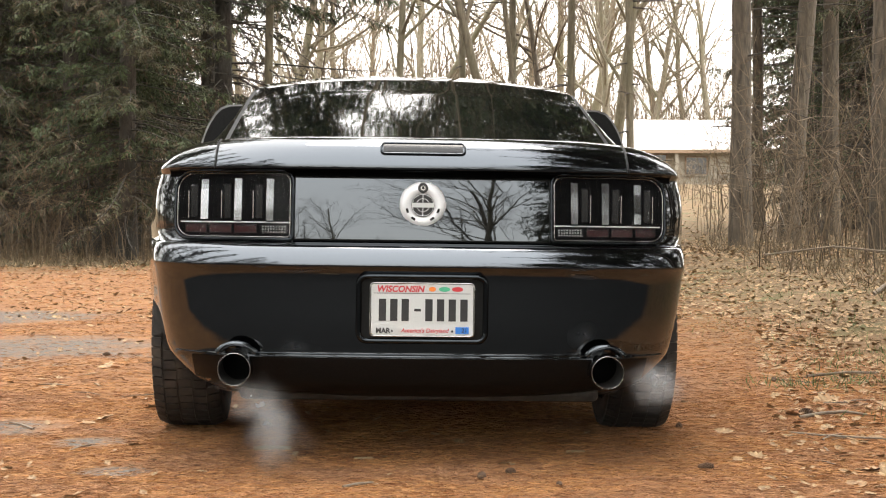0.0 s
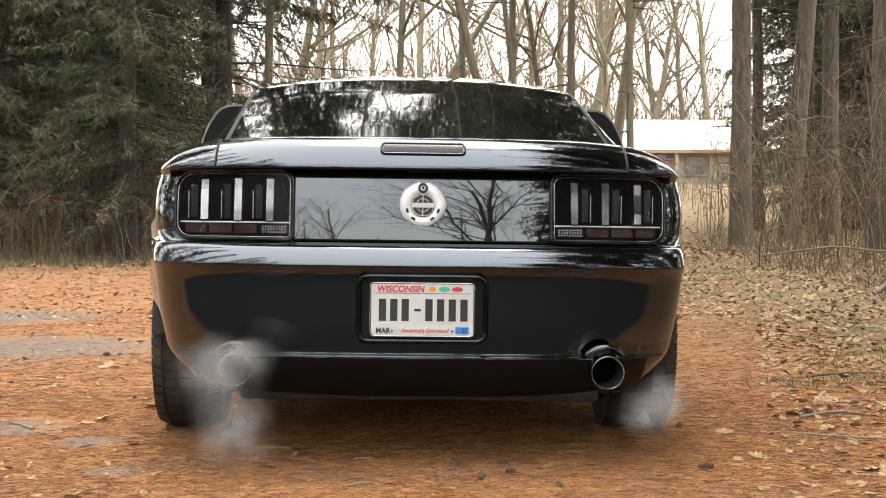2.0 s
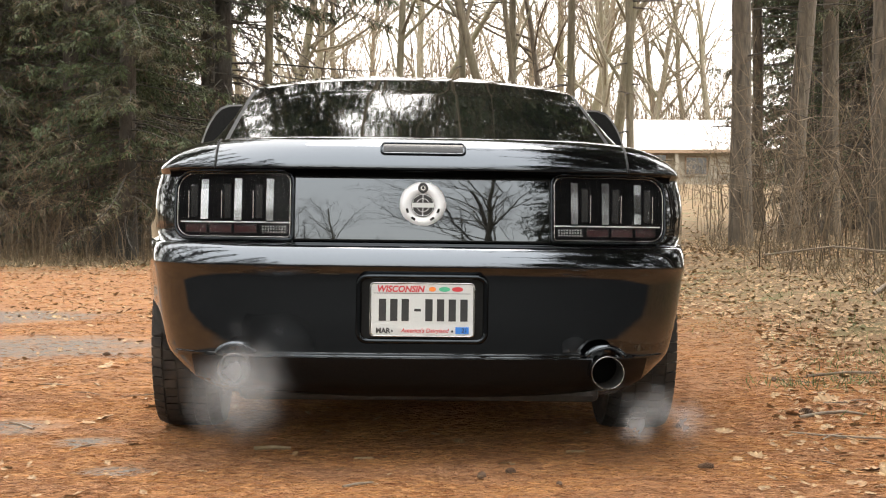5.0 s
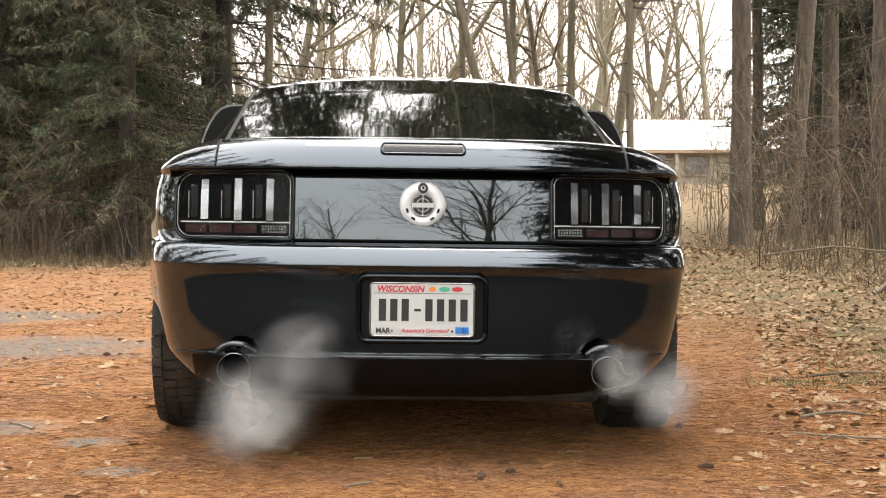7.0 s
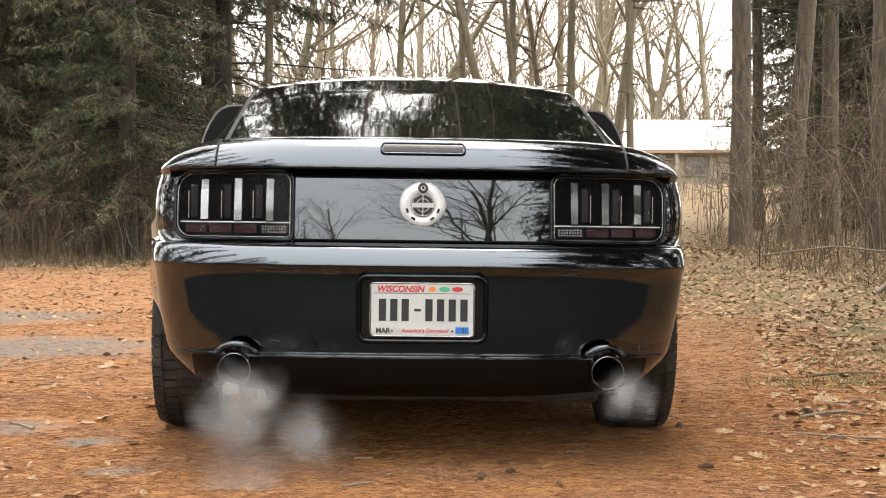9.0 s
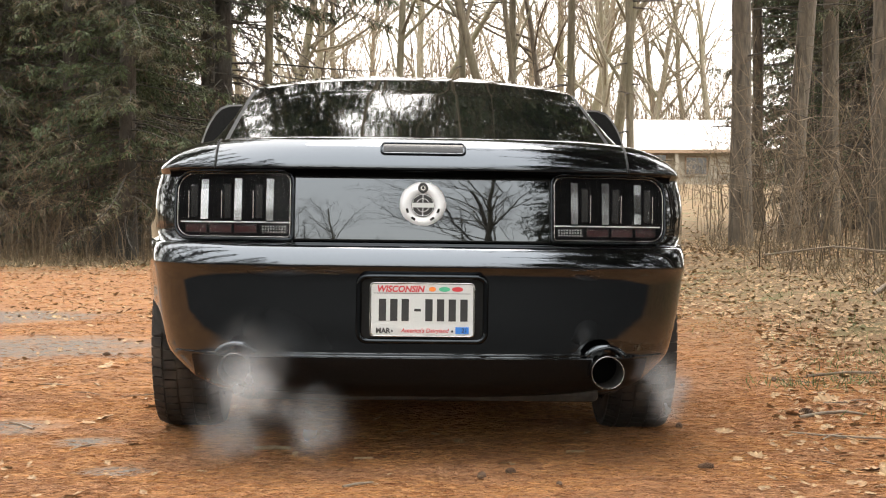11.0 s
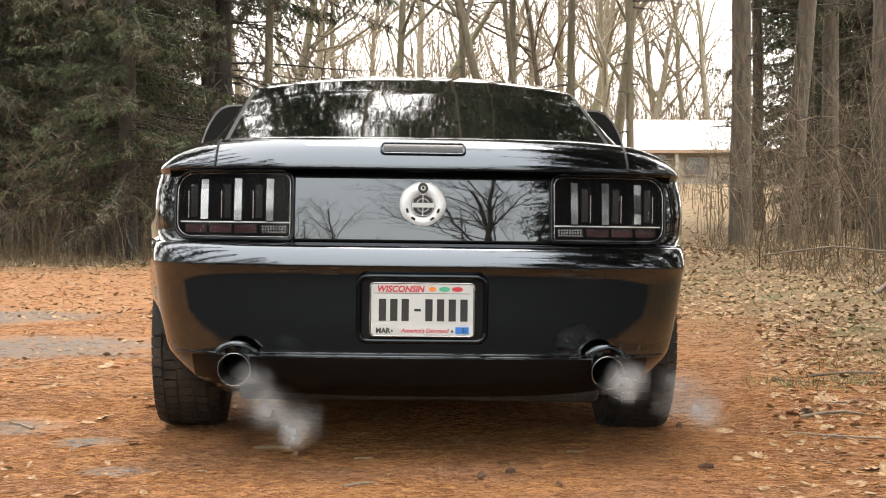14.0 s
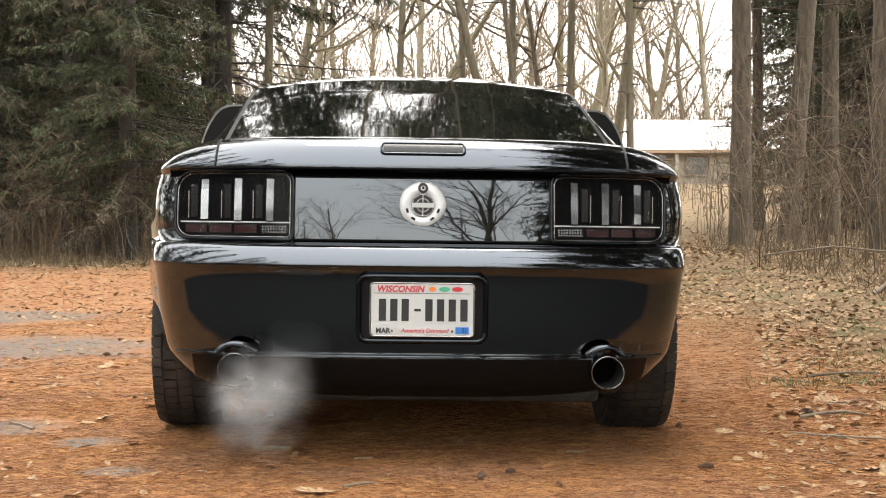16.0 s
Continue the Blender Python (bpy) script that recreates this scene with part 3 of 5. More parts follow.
def build_wheel(car, s, ax):
    x0 = s * 0.80
    hub = new("wheel", None)
    hub.parent = car
    hub.location = (x0, ax, 0.32)
    w, R = 0.118, 0.338
    prof = [(0.235, -w + 0.01), (0.27, -w), (0.305, -w + 0.002), (0.325, -w + 0.016), (R - 0.004, -w + 0.03), (R, -w * 0.6), (R + 0.002, 0), (R, w * 0.6), (R - 0.004, w - 0.03), (0.325, w - 0.016), (0.305, w - 0.002), (0.27, w), (0.235, w - 0.01)]
    v, f = lathe(prof, 72, "x")
    tyre = solid("tyre", v, f, RUBBER, hub, "worn black rubber tyre", True)
    # tread blocks between circumferential grooves
    v, f = [], []
    for row, (a0, a1) in enumerate(((-0.114, -0.078), (-0.070, -0.030), (-0.022, 0.022), (0.030, 0.070), (0.078, 0.114))):
        for k in range(58):
            t0, t1 = 2 * math.pi * (k + 0.08 + 0.2 * (row % 2)) / 58, 2 * math.pi * (k + 0.9 + 0.2 * (row % 2)) / 58
            b = len(v)
            for r in (R - 0.012, R + 0.0065):
                for t in (t0, t1):
                    for a in (a0, a1):
                        rr = r - (0.014 if abs(a) > 0.1 else 0)
                        v.append((a, rr * math.cos(t), rr * math.sin(t)))
            f += [(b + 4, b + 5, b + 7, b + 6), (b, b + 1, b + 5, b + 4), (b + 2, b + 6, b + 7, b + 3), (b, b + 4, b + 6, b + 2), (b + 1, b + 3, b + 7, b + 5)]
    solid("tread", v, f, RUBBER, hub, "blocky tyre tread dusted with earth")
    v, f = lathe([(0.0, s * 0.06), (0.06, s * 0.07), (0.2, s * 0.05), (0.235, s * 0.1), (0.232, 0.0), (0.2, -s * 0.1)], 40, "x")
    solid("rim", v, f, SATIN, hub, "grey alloy rim", True)


def build_car():
    car = new("car", None)
    tagged(car, "black two-door sports coupe seen from behind, engine running", "car")
    build_body(car)
    build_cabin(car)
    build_details(car)
    for s in (-1, 1):
        build_tail_lamp(car, s)
        build_tip(car, s)
        for ax in (AXLE, AXLE + 2.72):
            build_wheel(car, s, ax)
    build_plate(car)
    build_emblem(car)
    car.matrix_basis = CAR_AT
    return car


# dull black behind the lamps; also paints the shade under the lid
LAMP_AND_SHADE = surface("lamp_backing_and_lid_shade", (0.002, 0.002, 0.002), (0.004, 0.004, 0.004), 20, 0.6, ior=1.06)
SMOKED = surface("smoked_plastic", (0.004, 0.0042, 0.0045), (0.009, 0.0095, 0.01), 50, 0.12, ior=1.3)
LENS = bpy.data.materials.new("clear_lens")
LENS.use_nodes = True
_b = LENS.node_tree.nodes["Principled BSDF"]
_b.inputs["Base Color"].default_value = (0.02, 0.02, 0.022, 1)
_b.inputs["Roughness"].default_value = 0.02
_b.inputs["Alpha"].default_value = 0.12
_b.inputs["IOR"].default_value = 1.5
build_car()


# ---- the house behind the trees ----
ROOF_METAL = surface("white_metal_roof", (0.62, 0.61, 0.59), (0.56, 0.55, 0.53), 1.5, 0.5, c3=(0.52, 0.5, 0.47))
SIDING = surface("cream_siding", (0.28, 0.255, 0.21), (0.23, 0.21, 0.17), 2, 0.8)
BOARD = surface("brown_fascia", (0.2, 0.14, 0.09), (0.26, 0.18, 0.12), 3, 0.8)
PANE = surface("window_glass", (0.02, 0.022, 0.025), (0.03, 0.032, 0.035), 1, 0.05)


def build_house():
    house = new("house", None)
    tagged(house, "low cream house with a white metal roof behind trees", "house")
    x0, x1, y0, z0, ze = 7.5, 25.0, 90.0, 2.55, 4.85
    part("wall", rounded_box((x0 + x1) / 2, y0 + 3, (z0 + ze) / 2, x1 - x0 - 1, 6, ze - z0, 0.02, 1), SIDING, house)
    v = [(x0, y0 - 0.8, ze), (x1, y0 - 0.8, ze), (x1, y0 + 3, ze + 1.95), (x0, y0 + 3, ze + 1.95), (x1, y0 + 6.8, ze), (x0, y0 + 6.8, ze)]
    roof = solid("roof", v, [(0, 1, 2, 3), (3, 2, 4, 5), (0, 3, 5), (1, 4, 2)], ROOF_METAL, house, "white metal roof")
    roof.modifiers.new("thickness", "SOLIDIFY").thickness = 0.1
    for k in range(30):
        x = x0 + 0.3 + k * (x1 - x0 - 0.6) / 29
        v, f = tubes([([(x, y0 - 0.8, ze + 0.03), (x, y0 + 3, ze + 1.98)], [0.025, 0.025])], 4)
        solid("seam", v, f, ROOF_METAL, roof)
    part("fascia", rounded_box((x0 + x1) / 2, y0 - 0.85, ze - 0.05, x1 - x0, 0.06, 0.22, 0.01, 1), BOARD, house, "brown fascia board")
    for x in (8.3, 13.2, 18.4, 23.5):
        part("post", rounded_box(x, y0 - 0.6, (z0 + ze) / 2, 0.22, 0.22, ze - z0 + 0.1, 0.01, 1), SIDING, house)
    for x, w, zc, h in ((12.0, 1.5, 3.75, 1.9), (14.4, 1.3, 4.0, 1.1), (17.0, 1.4, 4.0, 1.1), (20.5, 1.6, 4.0, 1.1)):
        win = part("window", rounded_box(x, y0 - 0.03, zc, w, 0.1, h, 0.02, 1), BOARD, house, "brown-framed dark window")
        part("pane", rounded_box(x, y0 - 0.07, zc, w - 0.16, 0.06, h - 0.16, 0.0), PANE, win)
        part("sill", rounded_box(x, y0 - 0.1, zc - h / 2, w + 0.1, 0.14, 0.07, 0.01, 1), SIDING, win)


# ---- trees ----
def tri_mesh(name, tri):
    """A mesh of loose triangles from an array (n, 3, 3)."""
    n = len(tri)
    me = bpy.data.meshes.new(name)
    me.vertices.add(3 * n)
    me.vertices.foreach_set("co", np.asarray(tri, np.float32).ravel())
    me.loops.add(3 * n)
    me.loops.foreach_set("vertex_index", np.arange(3 * n, dtype=np.int32))
    me.polygons.add(n)
    me.polygons.foreach_set("loop_start", np.arange(0, 3 * n, 3, dtype=np.int32))
    me.update(calc_edges=True)
    return me


def blades(rng, base, way, length, width):
    """Slender triangles from base along way."""
    side = np.cross(way, rng.normal(size=way.shape))
    side /= np.linalg.norm(side, axis=1)[:, None] + 1e-9
    w = (width * 0.5)[:, None] * side
    return np.stack([base - w, base + w, base + way * length[:, None]], axis=1)


def spruce(seed, height=15.0, r=0.2, low=1.2, dense=1.0, reach=2.6, broad=1.0):
    rng = np.random.default_rng(seed)
    tree = new("spruce", None)
    k = 12
    zz = np.linspace(-0.3, height, k)
    wob = np.cumsum(rng.normal(0, 0.03, (k, 2)), axis=0)
    pts = np.column_stack([wob, zz])
    rad = r * (1 - zz / (height * 1.02)) ** 0.8 + 0.01
    rad[0] *= 1.35
    v, f = tubes([(pts, rad)], 10)
    solid("trunk", v, f, BARK_DARK, tree, smooth=True)
    limbs, live, dead = [], [], []
    z = 0.7
    while z < height - 0.4:
        lower = z < 6.5
        z += rng.uniform(0.035, 0.085) / dense * (1 if lower else 2.6)
        a = rng.uniform(0, 2 * np.pi)
        L = reach * (1 - z / height) ** 0.7 * rng.uniform(0.45, 1.1) + 0.15
        bare = z < low or rng.random() < 0.22 * (z < 4)
        if bare:
            L *= rng.uniform(0.4, 0.9)
        start = np.array((np.interp(z, zz, pts[:, 0]), np.interp(z, zz, pts[:, 1]), z))
        out = np.array((np.cos(a), np.sin(a), 0))
        q = np.linspace(0, 1, 7)
        droop = rng.uniform(0.25, 0.6)
        side = np.array((-out[1], out[0], 0)) * rng.normal(0, 0.15)
        p = start + L * (q[:, None] * out + (q ** 2)[:, None] * side)
        p[:, 2] += L * (0.12 * q - droop * q ** 1.5 + 0.12 * q ** 4)
        limbs.append((p, 0.018 * (1 - 0.85 * q) * (0.6 + L / reach)))
        m = int((26 if lower else 14) * L) + 3
        t = rng.uniform(0.15 if not bare else 0.3, 1.0, m)
        b0 = np.stack([np.interp(t, q, p[:, i]) for i in range(3)], axis=1)
        dirs = out[None] * rng.uniform(0.1, 0.9, (m, 1)) + np.array((-out[1], out[0], 0))[None] * rng.choice([-1, 1], (m, 1)) * rng.uniform(0.2, 1.0, (m, 1))
        dirs[:, 2] -= rng.uniform(0.1, 1.3, m)
        dirs /= np.linalg.norm(dirs, axis=1)[:, None]
        tl = rng.uniform(0.15, 0.5, m) * (1.1 - 0.6 * t)
        if bare:
            for i in range(0, m, 3):
                limbs.append((np.stack([b0[i], b0[i] + dirs[i] * tl[i] * 0.6 + (0, 0, 0.02), b0[i] + dirs[i] * tl[i] * 1.3]), np.array((0.005, 0.004, 0.002))))
            continue
        for i in range(m):
            limbs_n = 7 if lower else 5
            s = rng.uniform(0.05, 1.0, limbs_n)
            b = b0[i] + dirs[i] * (tl[i] * s)[:, None]
            w = dirs[i] * 0.9 + rng.normal(0, 0.5, (limbs_n, 3))
            w[:, 2] -= 0.25
            w /= np.linalg.norm(w, axis=1)[:, None]
            (dead if rng.random() < (0.3 if z < 3 else 0.1) else live).append(blades(rng, b, w, rng.uniform(0.07, 0.16, limbs_n), rng.uniform(0.014, 0.035, limbs_n) * broad * (1 if lower else 2)))
    v, f = tubes(limbs, 3)
    tagged(solid("branchwork", v, f, BARK_DARK, tree), kind="stuff")
    for name, bits, mat in (("crown", live, NEEDLES), ("dead_foliage", dead, DEAD)):
        if bits:
            ob = new(name, tri_mesh(name, np.concatenate(bits)))
            ob.data.materials.append(mat)
            ob.parent = tree
    return tagged(tree, "tall spruce with drooping dark green boughs", "tree", "spruces at the drive")


def bare_tree(seed, height=12.0, r=0.2, lean=(0.0, 0.0), bark=None, first=0.3, twigs=1.0, spreadout=1.0, label="leafless oak with pale grey bark and fine twigs", name="bare_tree"):
    rng = np.random.default_rng(seed)
    tree = new(name, None)
    big, thin = [], []

    def limb(start, way, length, r0, level):
        n = 7 if level == 0 else 5
        q = np.linspace(0, 1, n)
        bend = rng.normal(0, 0.16 if level else 0.05, 3)
        bend[2] = abs(bend[2]) * (0.7 if level else 0)
        kink = np.cumsum(rng.normal(0, 0.035 if level else 0.012, (n, 3)), axis=0)
        kink[0] = 0
        p = start + length * (q[:, None] * way + (q ** 2)[:, None] * bend + kink)
        rr = r0 * (1 - (0.65 if level == 0 else 0.8) * q)
        if level == 0:
            rr[0] *= 1.3
        (big if r0 > 0.022 else thin).append((p, rr))
        if level >= 4 or r0 < 0.004:
            return
        kids = [0, 7, 6, 4][level] if level else int(13 * twigs)
        for _ in range(kids):
            t = rng.uniform(first if level == 0 else 0.2, 1.0)
            b = np.array([np.interp(t, q, p[:, i]) for i in range(3)])
            d = p[min(n - 1, int(t * (n - 1)) + 1)] - p[int(t * (n - 1))] if t < 1 else p[-1] - p[-2]
            d = d / (np.linalg.norm(d) + 1e-9)
            s = rng.normal(size=3)
            s -= d * np.dot(s, d)
            s /= np.linalg.norm(s)
            w = d * rng.uniform(0.45, 0.9) + s * rng.uniform(0.5, 0.95) * spreadout
            w[2] += 0.12
            w /= np.linalg.norm(w)
            rn = r0 * (1 - 0.7 * t) * rng.uniform(0.36, 0.58)
            limb(b, w, length * rng.uniform(0.32, 0.58) * (1.15 - 0.4 * t), max(rn, 0.0035), level + 1)

    way = np.array((lean[0], lean[1], 1.0))
    limb(np.array((0, 0, -0.3)), way / np.linalg.norm(way), height * 0.85, r * 0.78, 0)
    v, f = tubes(big, 7)
    solid("trunk", v, f, bark or BARK_PALE, tree, smooth=True)
    v, f = tubes(thin, 4)
    tagged(solid("twig_work", v, f, TWIG, tree), kind="stuff")
    return tagged(tree, label, "tree", "leafless trees")


def tall_trunk(seed, r, lean, height=19.0, low=0.38, reach=2.6, bark=None, boughs=110, label="tall straight trunk with grey-brown bark"):
    """A pine: a long bare trunk with stubs, its dark crown high up."""
    rng = np.random.default_rng(seed)
    tree = new("pine_tree", None)
    zz = np.linspace(-0.3, height, 26)
    p = np.column_stack([lean[0] * zz + np.cumsum(rng.normal(0, 0.008, 26)), lean[1] * zz + np.cumsum(rng.normal(0, 0.008, 26)), zz])
    rr = r * (1 - 0.45 * zz / height)
    rr[0] *= 1.3
    rr[1] *= 1.12
    v, f = tubes([(p, rr)], 16)
    v = np.array([q + np.array((*(rng.normal(0, r * 0.025, 2)), 0)) for q in v])
    solid("trunk", v, f, bark or BARK_GREY, tree, smooth=True)
    stubs, bits = [], []
    for _ in range(14):
        z = rng.uniform(0.8, 6.5)
        a = rng.uniform(0, 6.28)
        b = np.array([np.interp(z, zz, p[:, i]) for i in range(3)])
        w = np.array((np.cos(a), np.sin(a), rng.uniform(-0.3, 0.3)))
        L = rng.uniform(0.15, 1.3) + r
        v, f = tubes([(np.stack([b, b + w * L * 0.5, b + w * L + (0, 0, -0.1 * L)]), np.array((0.02, 0.012, 0.005)))], 5)
        solid("dead_branch", v, f, BARK_DARK, tree)
    for _ in range(boughs):
        z = rng.uniform(height * low, height)
        a = rng.uniform(0, 6.28)
        b = np.array([np.interp(z, zz, p[:, i]) for i in range(3)])
        L = rng.uniform(0.35, 1.0) * reach * (1.3 - z / height) * 1.25
        w = np.array((np.cos(a), np.sin(a), rng.uniform(-0.15, 0.35)))
        tip = b + w * L
        stubs.append((np.stack([b, b + w * L * 0.5 + (0, 0, 0.05), tip]), np.array((0.03, 0.02, 0.008))))
        n = 150
        t = rng.uniform(0.25, 1.05, n)
        base = b + (w * L) * t[:, None] + rng.normal(0, 0.16, (n, 3))
        d = rng.normal(size=(n, 3)) + w
        d /= np.linalg.norm(d, axis=1)[:, None]
        bits.append(blades(rng, base, d, rng.uniform(0.14, 0.3, n), rng.uniform(0.035, 0.08, n)))
    v, f = tubes(stubs, 4)
    tagged(solid("branchwork", v, f, BARK_DARK, tree), kind="stuff")
    ob = new("crown", tri_mesh("crown", np.concatenate(bits)))
    ob.data.materials.append(NEEDLES)
    ob.parent = tree
    return tagged(tree, label, "tree", "pines beside the drive")


def stand(tree, x, y, turn=0.0, s=1.0):
    tree.matrix_basis = pose(x, y, land(x, y) - 0.03, 0, 0, turn) @ Matrix.Diagonal((s, s, s, 1))
    return tree


def again(tree, x, y, turn, s=1.0):
    t = copy_thing(tree, pose(x, y, land(x, y) - 0.03, 0, 0, turn))
    t.scale = (s, s, s)
    return t


def across(px, d):
    """Sideways place of a bearing, given as thousandths of the distance."""
    return px * d / 1000.0


def build_trees():
    # the dark spruces west of the drive: bearing, distance, turn, size
    kinds = [stand(spruce(11, 21, 0.21, 1.5, 1.0, 2.4), across(-233, 24), 24), stand(spruce(12, 19, 0.13, 1.7, 0.8, 2.2), across(-216, 23.4), 23.4),
             stand(spruce(13, 22, 0.2, 1.0, 1.15, 2.9), across(-290, 24.5), 24.5), stand(spruce(14, 23, 0.17, 4.7, 1.0, 4.4), across(-137, 29), 29)]
    for k, b, d, turn, s in ((3, -150, 33, 70, 1.0), (2, -220, 27.5, 140, 1.0), (2, -262, 29, 200, 1.1), (0, -205, 32, 30, 1.0), (1, -245, 33, 99, 1.2), (2, -320, 28, 60, 1.0),
                             (0, -275, 35, 160, 1.1), (2, -222, 38, 260, 1.1), (0, -188, 40, 10, 1.1), (2, -305, 40, 310, 1.2), (1, -195, 24.5, 215, 0.8), (2, -198, 22.3, 300, 0.62), (2, -258, 46, 45, 1.2), (0, -200, 48, 90, 1.2)):
        again(kinds[k], across(b, d), d, turn, s)
    # evergreens among the trunks east of the drive
    for k, b, d, turn, s in ((2, 268, 33, 20, 1.0), (0, 232, 38, 120, 1.0), (3, 300, 30, 220, 1.0), (2, 250, 36, 80, 1.1), (2, 285, 38, 190, 1.1), (0, 228, 55, 20, 1.2), (2, 312, 34, 250, 1.0)):
        again(kinds[k], across(b, d), d, turn, s)
    # trees behind the camera, which the paintwork and the glass mirror
    kinds.append(stand(spruce(15, 21, 0.2, 0.9, 0.42, 2.9, 1.7), -13.5, -14))
    for k, x, y, turn, s in ((0, -13, -9, 0, 1.0), (2, -16, -18, 90, 1.0), (3, -9, -48, 40, 0.7), (2, -5, -56, 160, 0.75), (2, 6.8, -4.5, 50, 1.0), (2, 7.5, -10, 10, 1.2), (2, 8.2, 0, 130, 1.0), (2, 7.6, 6.2, 33, 0.95), (2, -11.5, 4, 75, 1.0), (2, -12, -4, 15, 0.9), (2, -11.5, 0, 170, 0.95), (2, -11.3, 7, 120, 0.9), (2, 8.6, 3, 200, 0.9), (2, 8.6, 9.5, 300, 0.9), (2, -11, 10, 10, 1.0), (2, -10.5, 15, 250, 0.95), (2, -9.6, 4.2, 33, 1.0), (2, 6.6, 1.5, 260, 1.0), (2, 6.4, 4.6, 100, 0.9), (2, 6.8, 8.2, 10, 0.9),
                             (0, 12, -24, 70, 1.2), (2, -17, -2, 200, 1.0), (1, 6, -50, 20, 0.9), (2, 1, -62, 260, 0.7), (3, -16, -44, 10, 0.8), (2, -4.2, -33, 40, 0.42), (2, -6.2, -31, 140, 0.36), (2, -1.6, -36, 220, 0.40), (2, 1.6, -40, 300, 0.36), (2, 4.5, -38, 10, 0.4), (0, 10.5, 10, 75, 1.1), (1, 9.2, 15, 15, 1.2)):
        again(kinds[4], x, y, turn, s)
    # unseen spruces added close by to block low skylight and darken the corners' reflections
    for k, x, y, turn, s in ((2, -6.6, -2.5, 20, 1.0), (0, -7.2, -6.5, 75, 1.1), (2, -6.8, -11, 130, 1.1), (0, -8.5, -16, 190, 1.2), (2, 7.0, -2.0, 210, 1.0), (0, 7.3, -8.5, 330, 1.1), (2, 7.0, -13, 15, 1.1), (2, 9.0, -18, 95, 1.2),
                             (2, 7.3, 9.3, 145, 0.9), (0, 7.9, 13.2, 250, 1.0), (2, 8.6, 17.2, 5, 1.0), (2, -8.3, 12.4, 110, 0.9), (0, -7.4, 1.5, 300, 0.9), (2, -8.2, 7.6, 10, 0.9), (2, -8.0, 4.4, 250, 0.9), (2, 7.3, 5.4, 60, 0.9)):
        again(kinds[k], x, y, turn, s)
    # tall pines
    stand(tall_trunk(21, 0.16, (0.0, 0.0), 21, 0.42, 4.6, boughs=240), across(188, 24), 24)
    stand(tall_trunk(22, 0.155, (0.085, 0.01), 21, 0.4, 4.2, boughs=200), across(219, 25.5), 25.5)
    p = stand(tall_trunk(23, 0.16, (0.004, 0.0)), across(245, 29), 29)
    stand(tall_trunk(24, 0.17, (0.01, 0.0)), across(277, 21.5), 21.5)
    again(p, across(199, 34), 34, 90, 0.8)
    big = stand(tall_trunk(25, 0.24, (-0.03, 0.0), 17, 0.36, 4.4, boughs=260), 5.4, 6.8)
    for x, y, turn, size in ((5.5, 2.5, 120, 1.0), (5.3, 11.2, 250, 1.05), (5.9, -6.5, 170, 1.1), (-9.5, 17.5, 80, 1.0)):
        again(big, x, y, turn, size)
    again(p, across(262, 34), 34, 200, 0.9)
    # leafless trees in front of the sky
    oak = stand(bare_tree(31, 13, 0.27, (0.3, 0.0), BARK_PALE, 0.25), across(-112, 52), 52)
    stand(bare_tree(32, 19, 0.095, (0.1, 0.0), BARK_PALE, 0.22), across(-57, 27), 27)
    stand(bare_tree(33, 13, 0.19, (0.55, 0.1), BARK_PALE, 0.25), across(-46, 50), 50)
    stand(bare_tree(34, 19, 0.115, (-0.2, 0.0), BARK_PALE, 0.25), across(42, 27), 27)
    stand(bare_tree(35, 18, 0.085, (-0.1, 0.0), BARK_PALE, 0.25), across(61, 30), 30)
    stand(tall_trunk(26, 0.08, (0.02, 0.0), 22, 0.42, 2.6, BARK_PALE, 200), across(-112, 28), 28)
    slim = stand(tall_trunk(27, 0.07, (-0.01, 0.0), 21, 0.42, 3.0, BARK_PALE, 150), across(118, 28), 28)
    again(slim, across(82, 33), 33, 260, 1.2)
    again(slim, across(43, 37), 37, 150, 1.3)
    again(slim, across(12, 40), 40, 30, 1.3)
    stand(bare_tree(36, 14, 0.16, (-0.05, 0.05), BARK_GREY, 0.35), across(66, 50), 50)
    ash = stand(bare_tree(37, 14, 0.24, (-0.01, 0.0), BARK_PALE, 0.3), across(115, 46), 46)
    stand(bare_tree(38, 14, 0.2, (-0.1, 0.0), BARK_PALE, 0.25), across(106, 60), 60)
    for k, (b, d, turn, s) in enumerate(((-90, 75, 40, 1.2), (-20, 72, 100, 1.2), (85, 78, 300, 1.2), (-70, 88, 160, 1.3),
                                         (30, 92, 20, 1.3), (100, 105, 120, 1.4), (-120, 84, 220, 1.2), (60, 110, 280, 1.4), (-10, 112, 330, 1.4), (-50, 120, 80, 1.5), (140, 115, 210, 1.5), (95, 102, 50, 1.3), (125, 106, 10, 1.4), (152, 110, 190, 1.4), (72, 70, 250, 1.1))):
        again((oak, ash)[k % 2], across(b, d), d, turn, s)
    again(ash, across(168, 104), 104, 200, 1.4)
    for k, (x, y, turn, s) in enumerate(((2.6, -12, 20, 0.9), (5.0, -19, 130, 1.0), (-2.2, -26, 250, 0.9), (11, -33, 60, 1.2), (-9, -40, 310, 1.2))):
        again((ash, oak)[k % 2], x, y, turn, s)


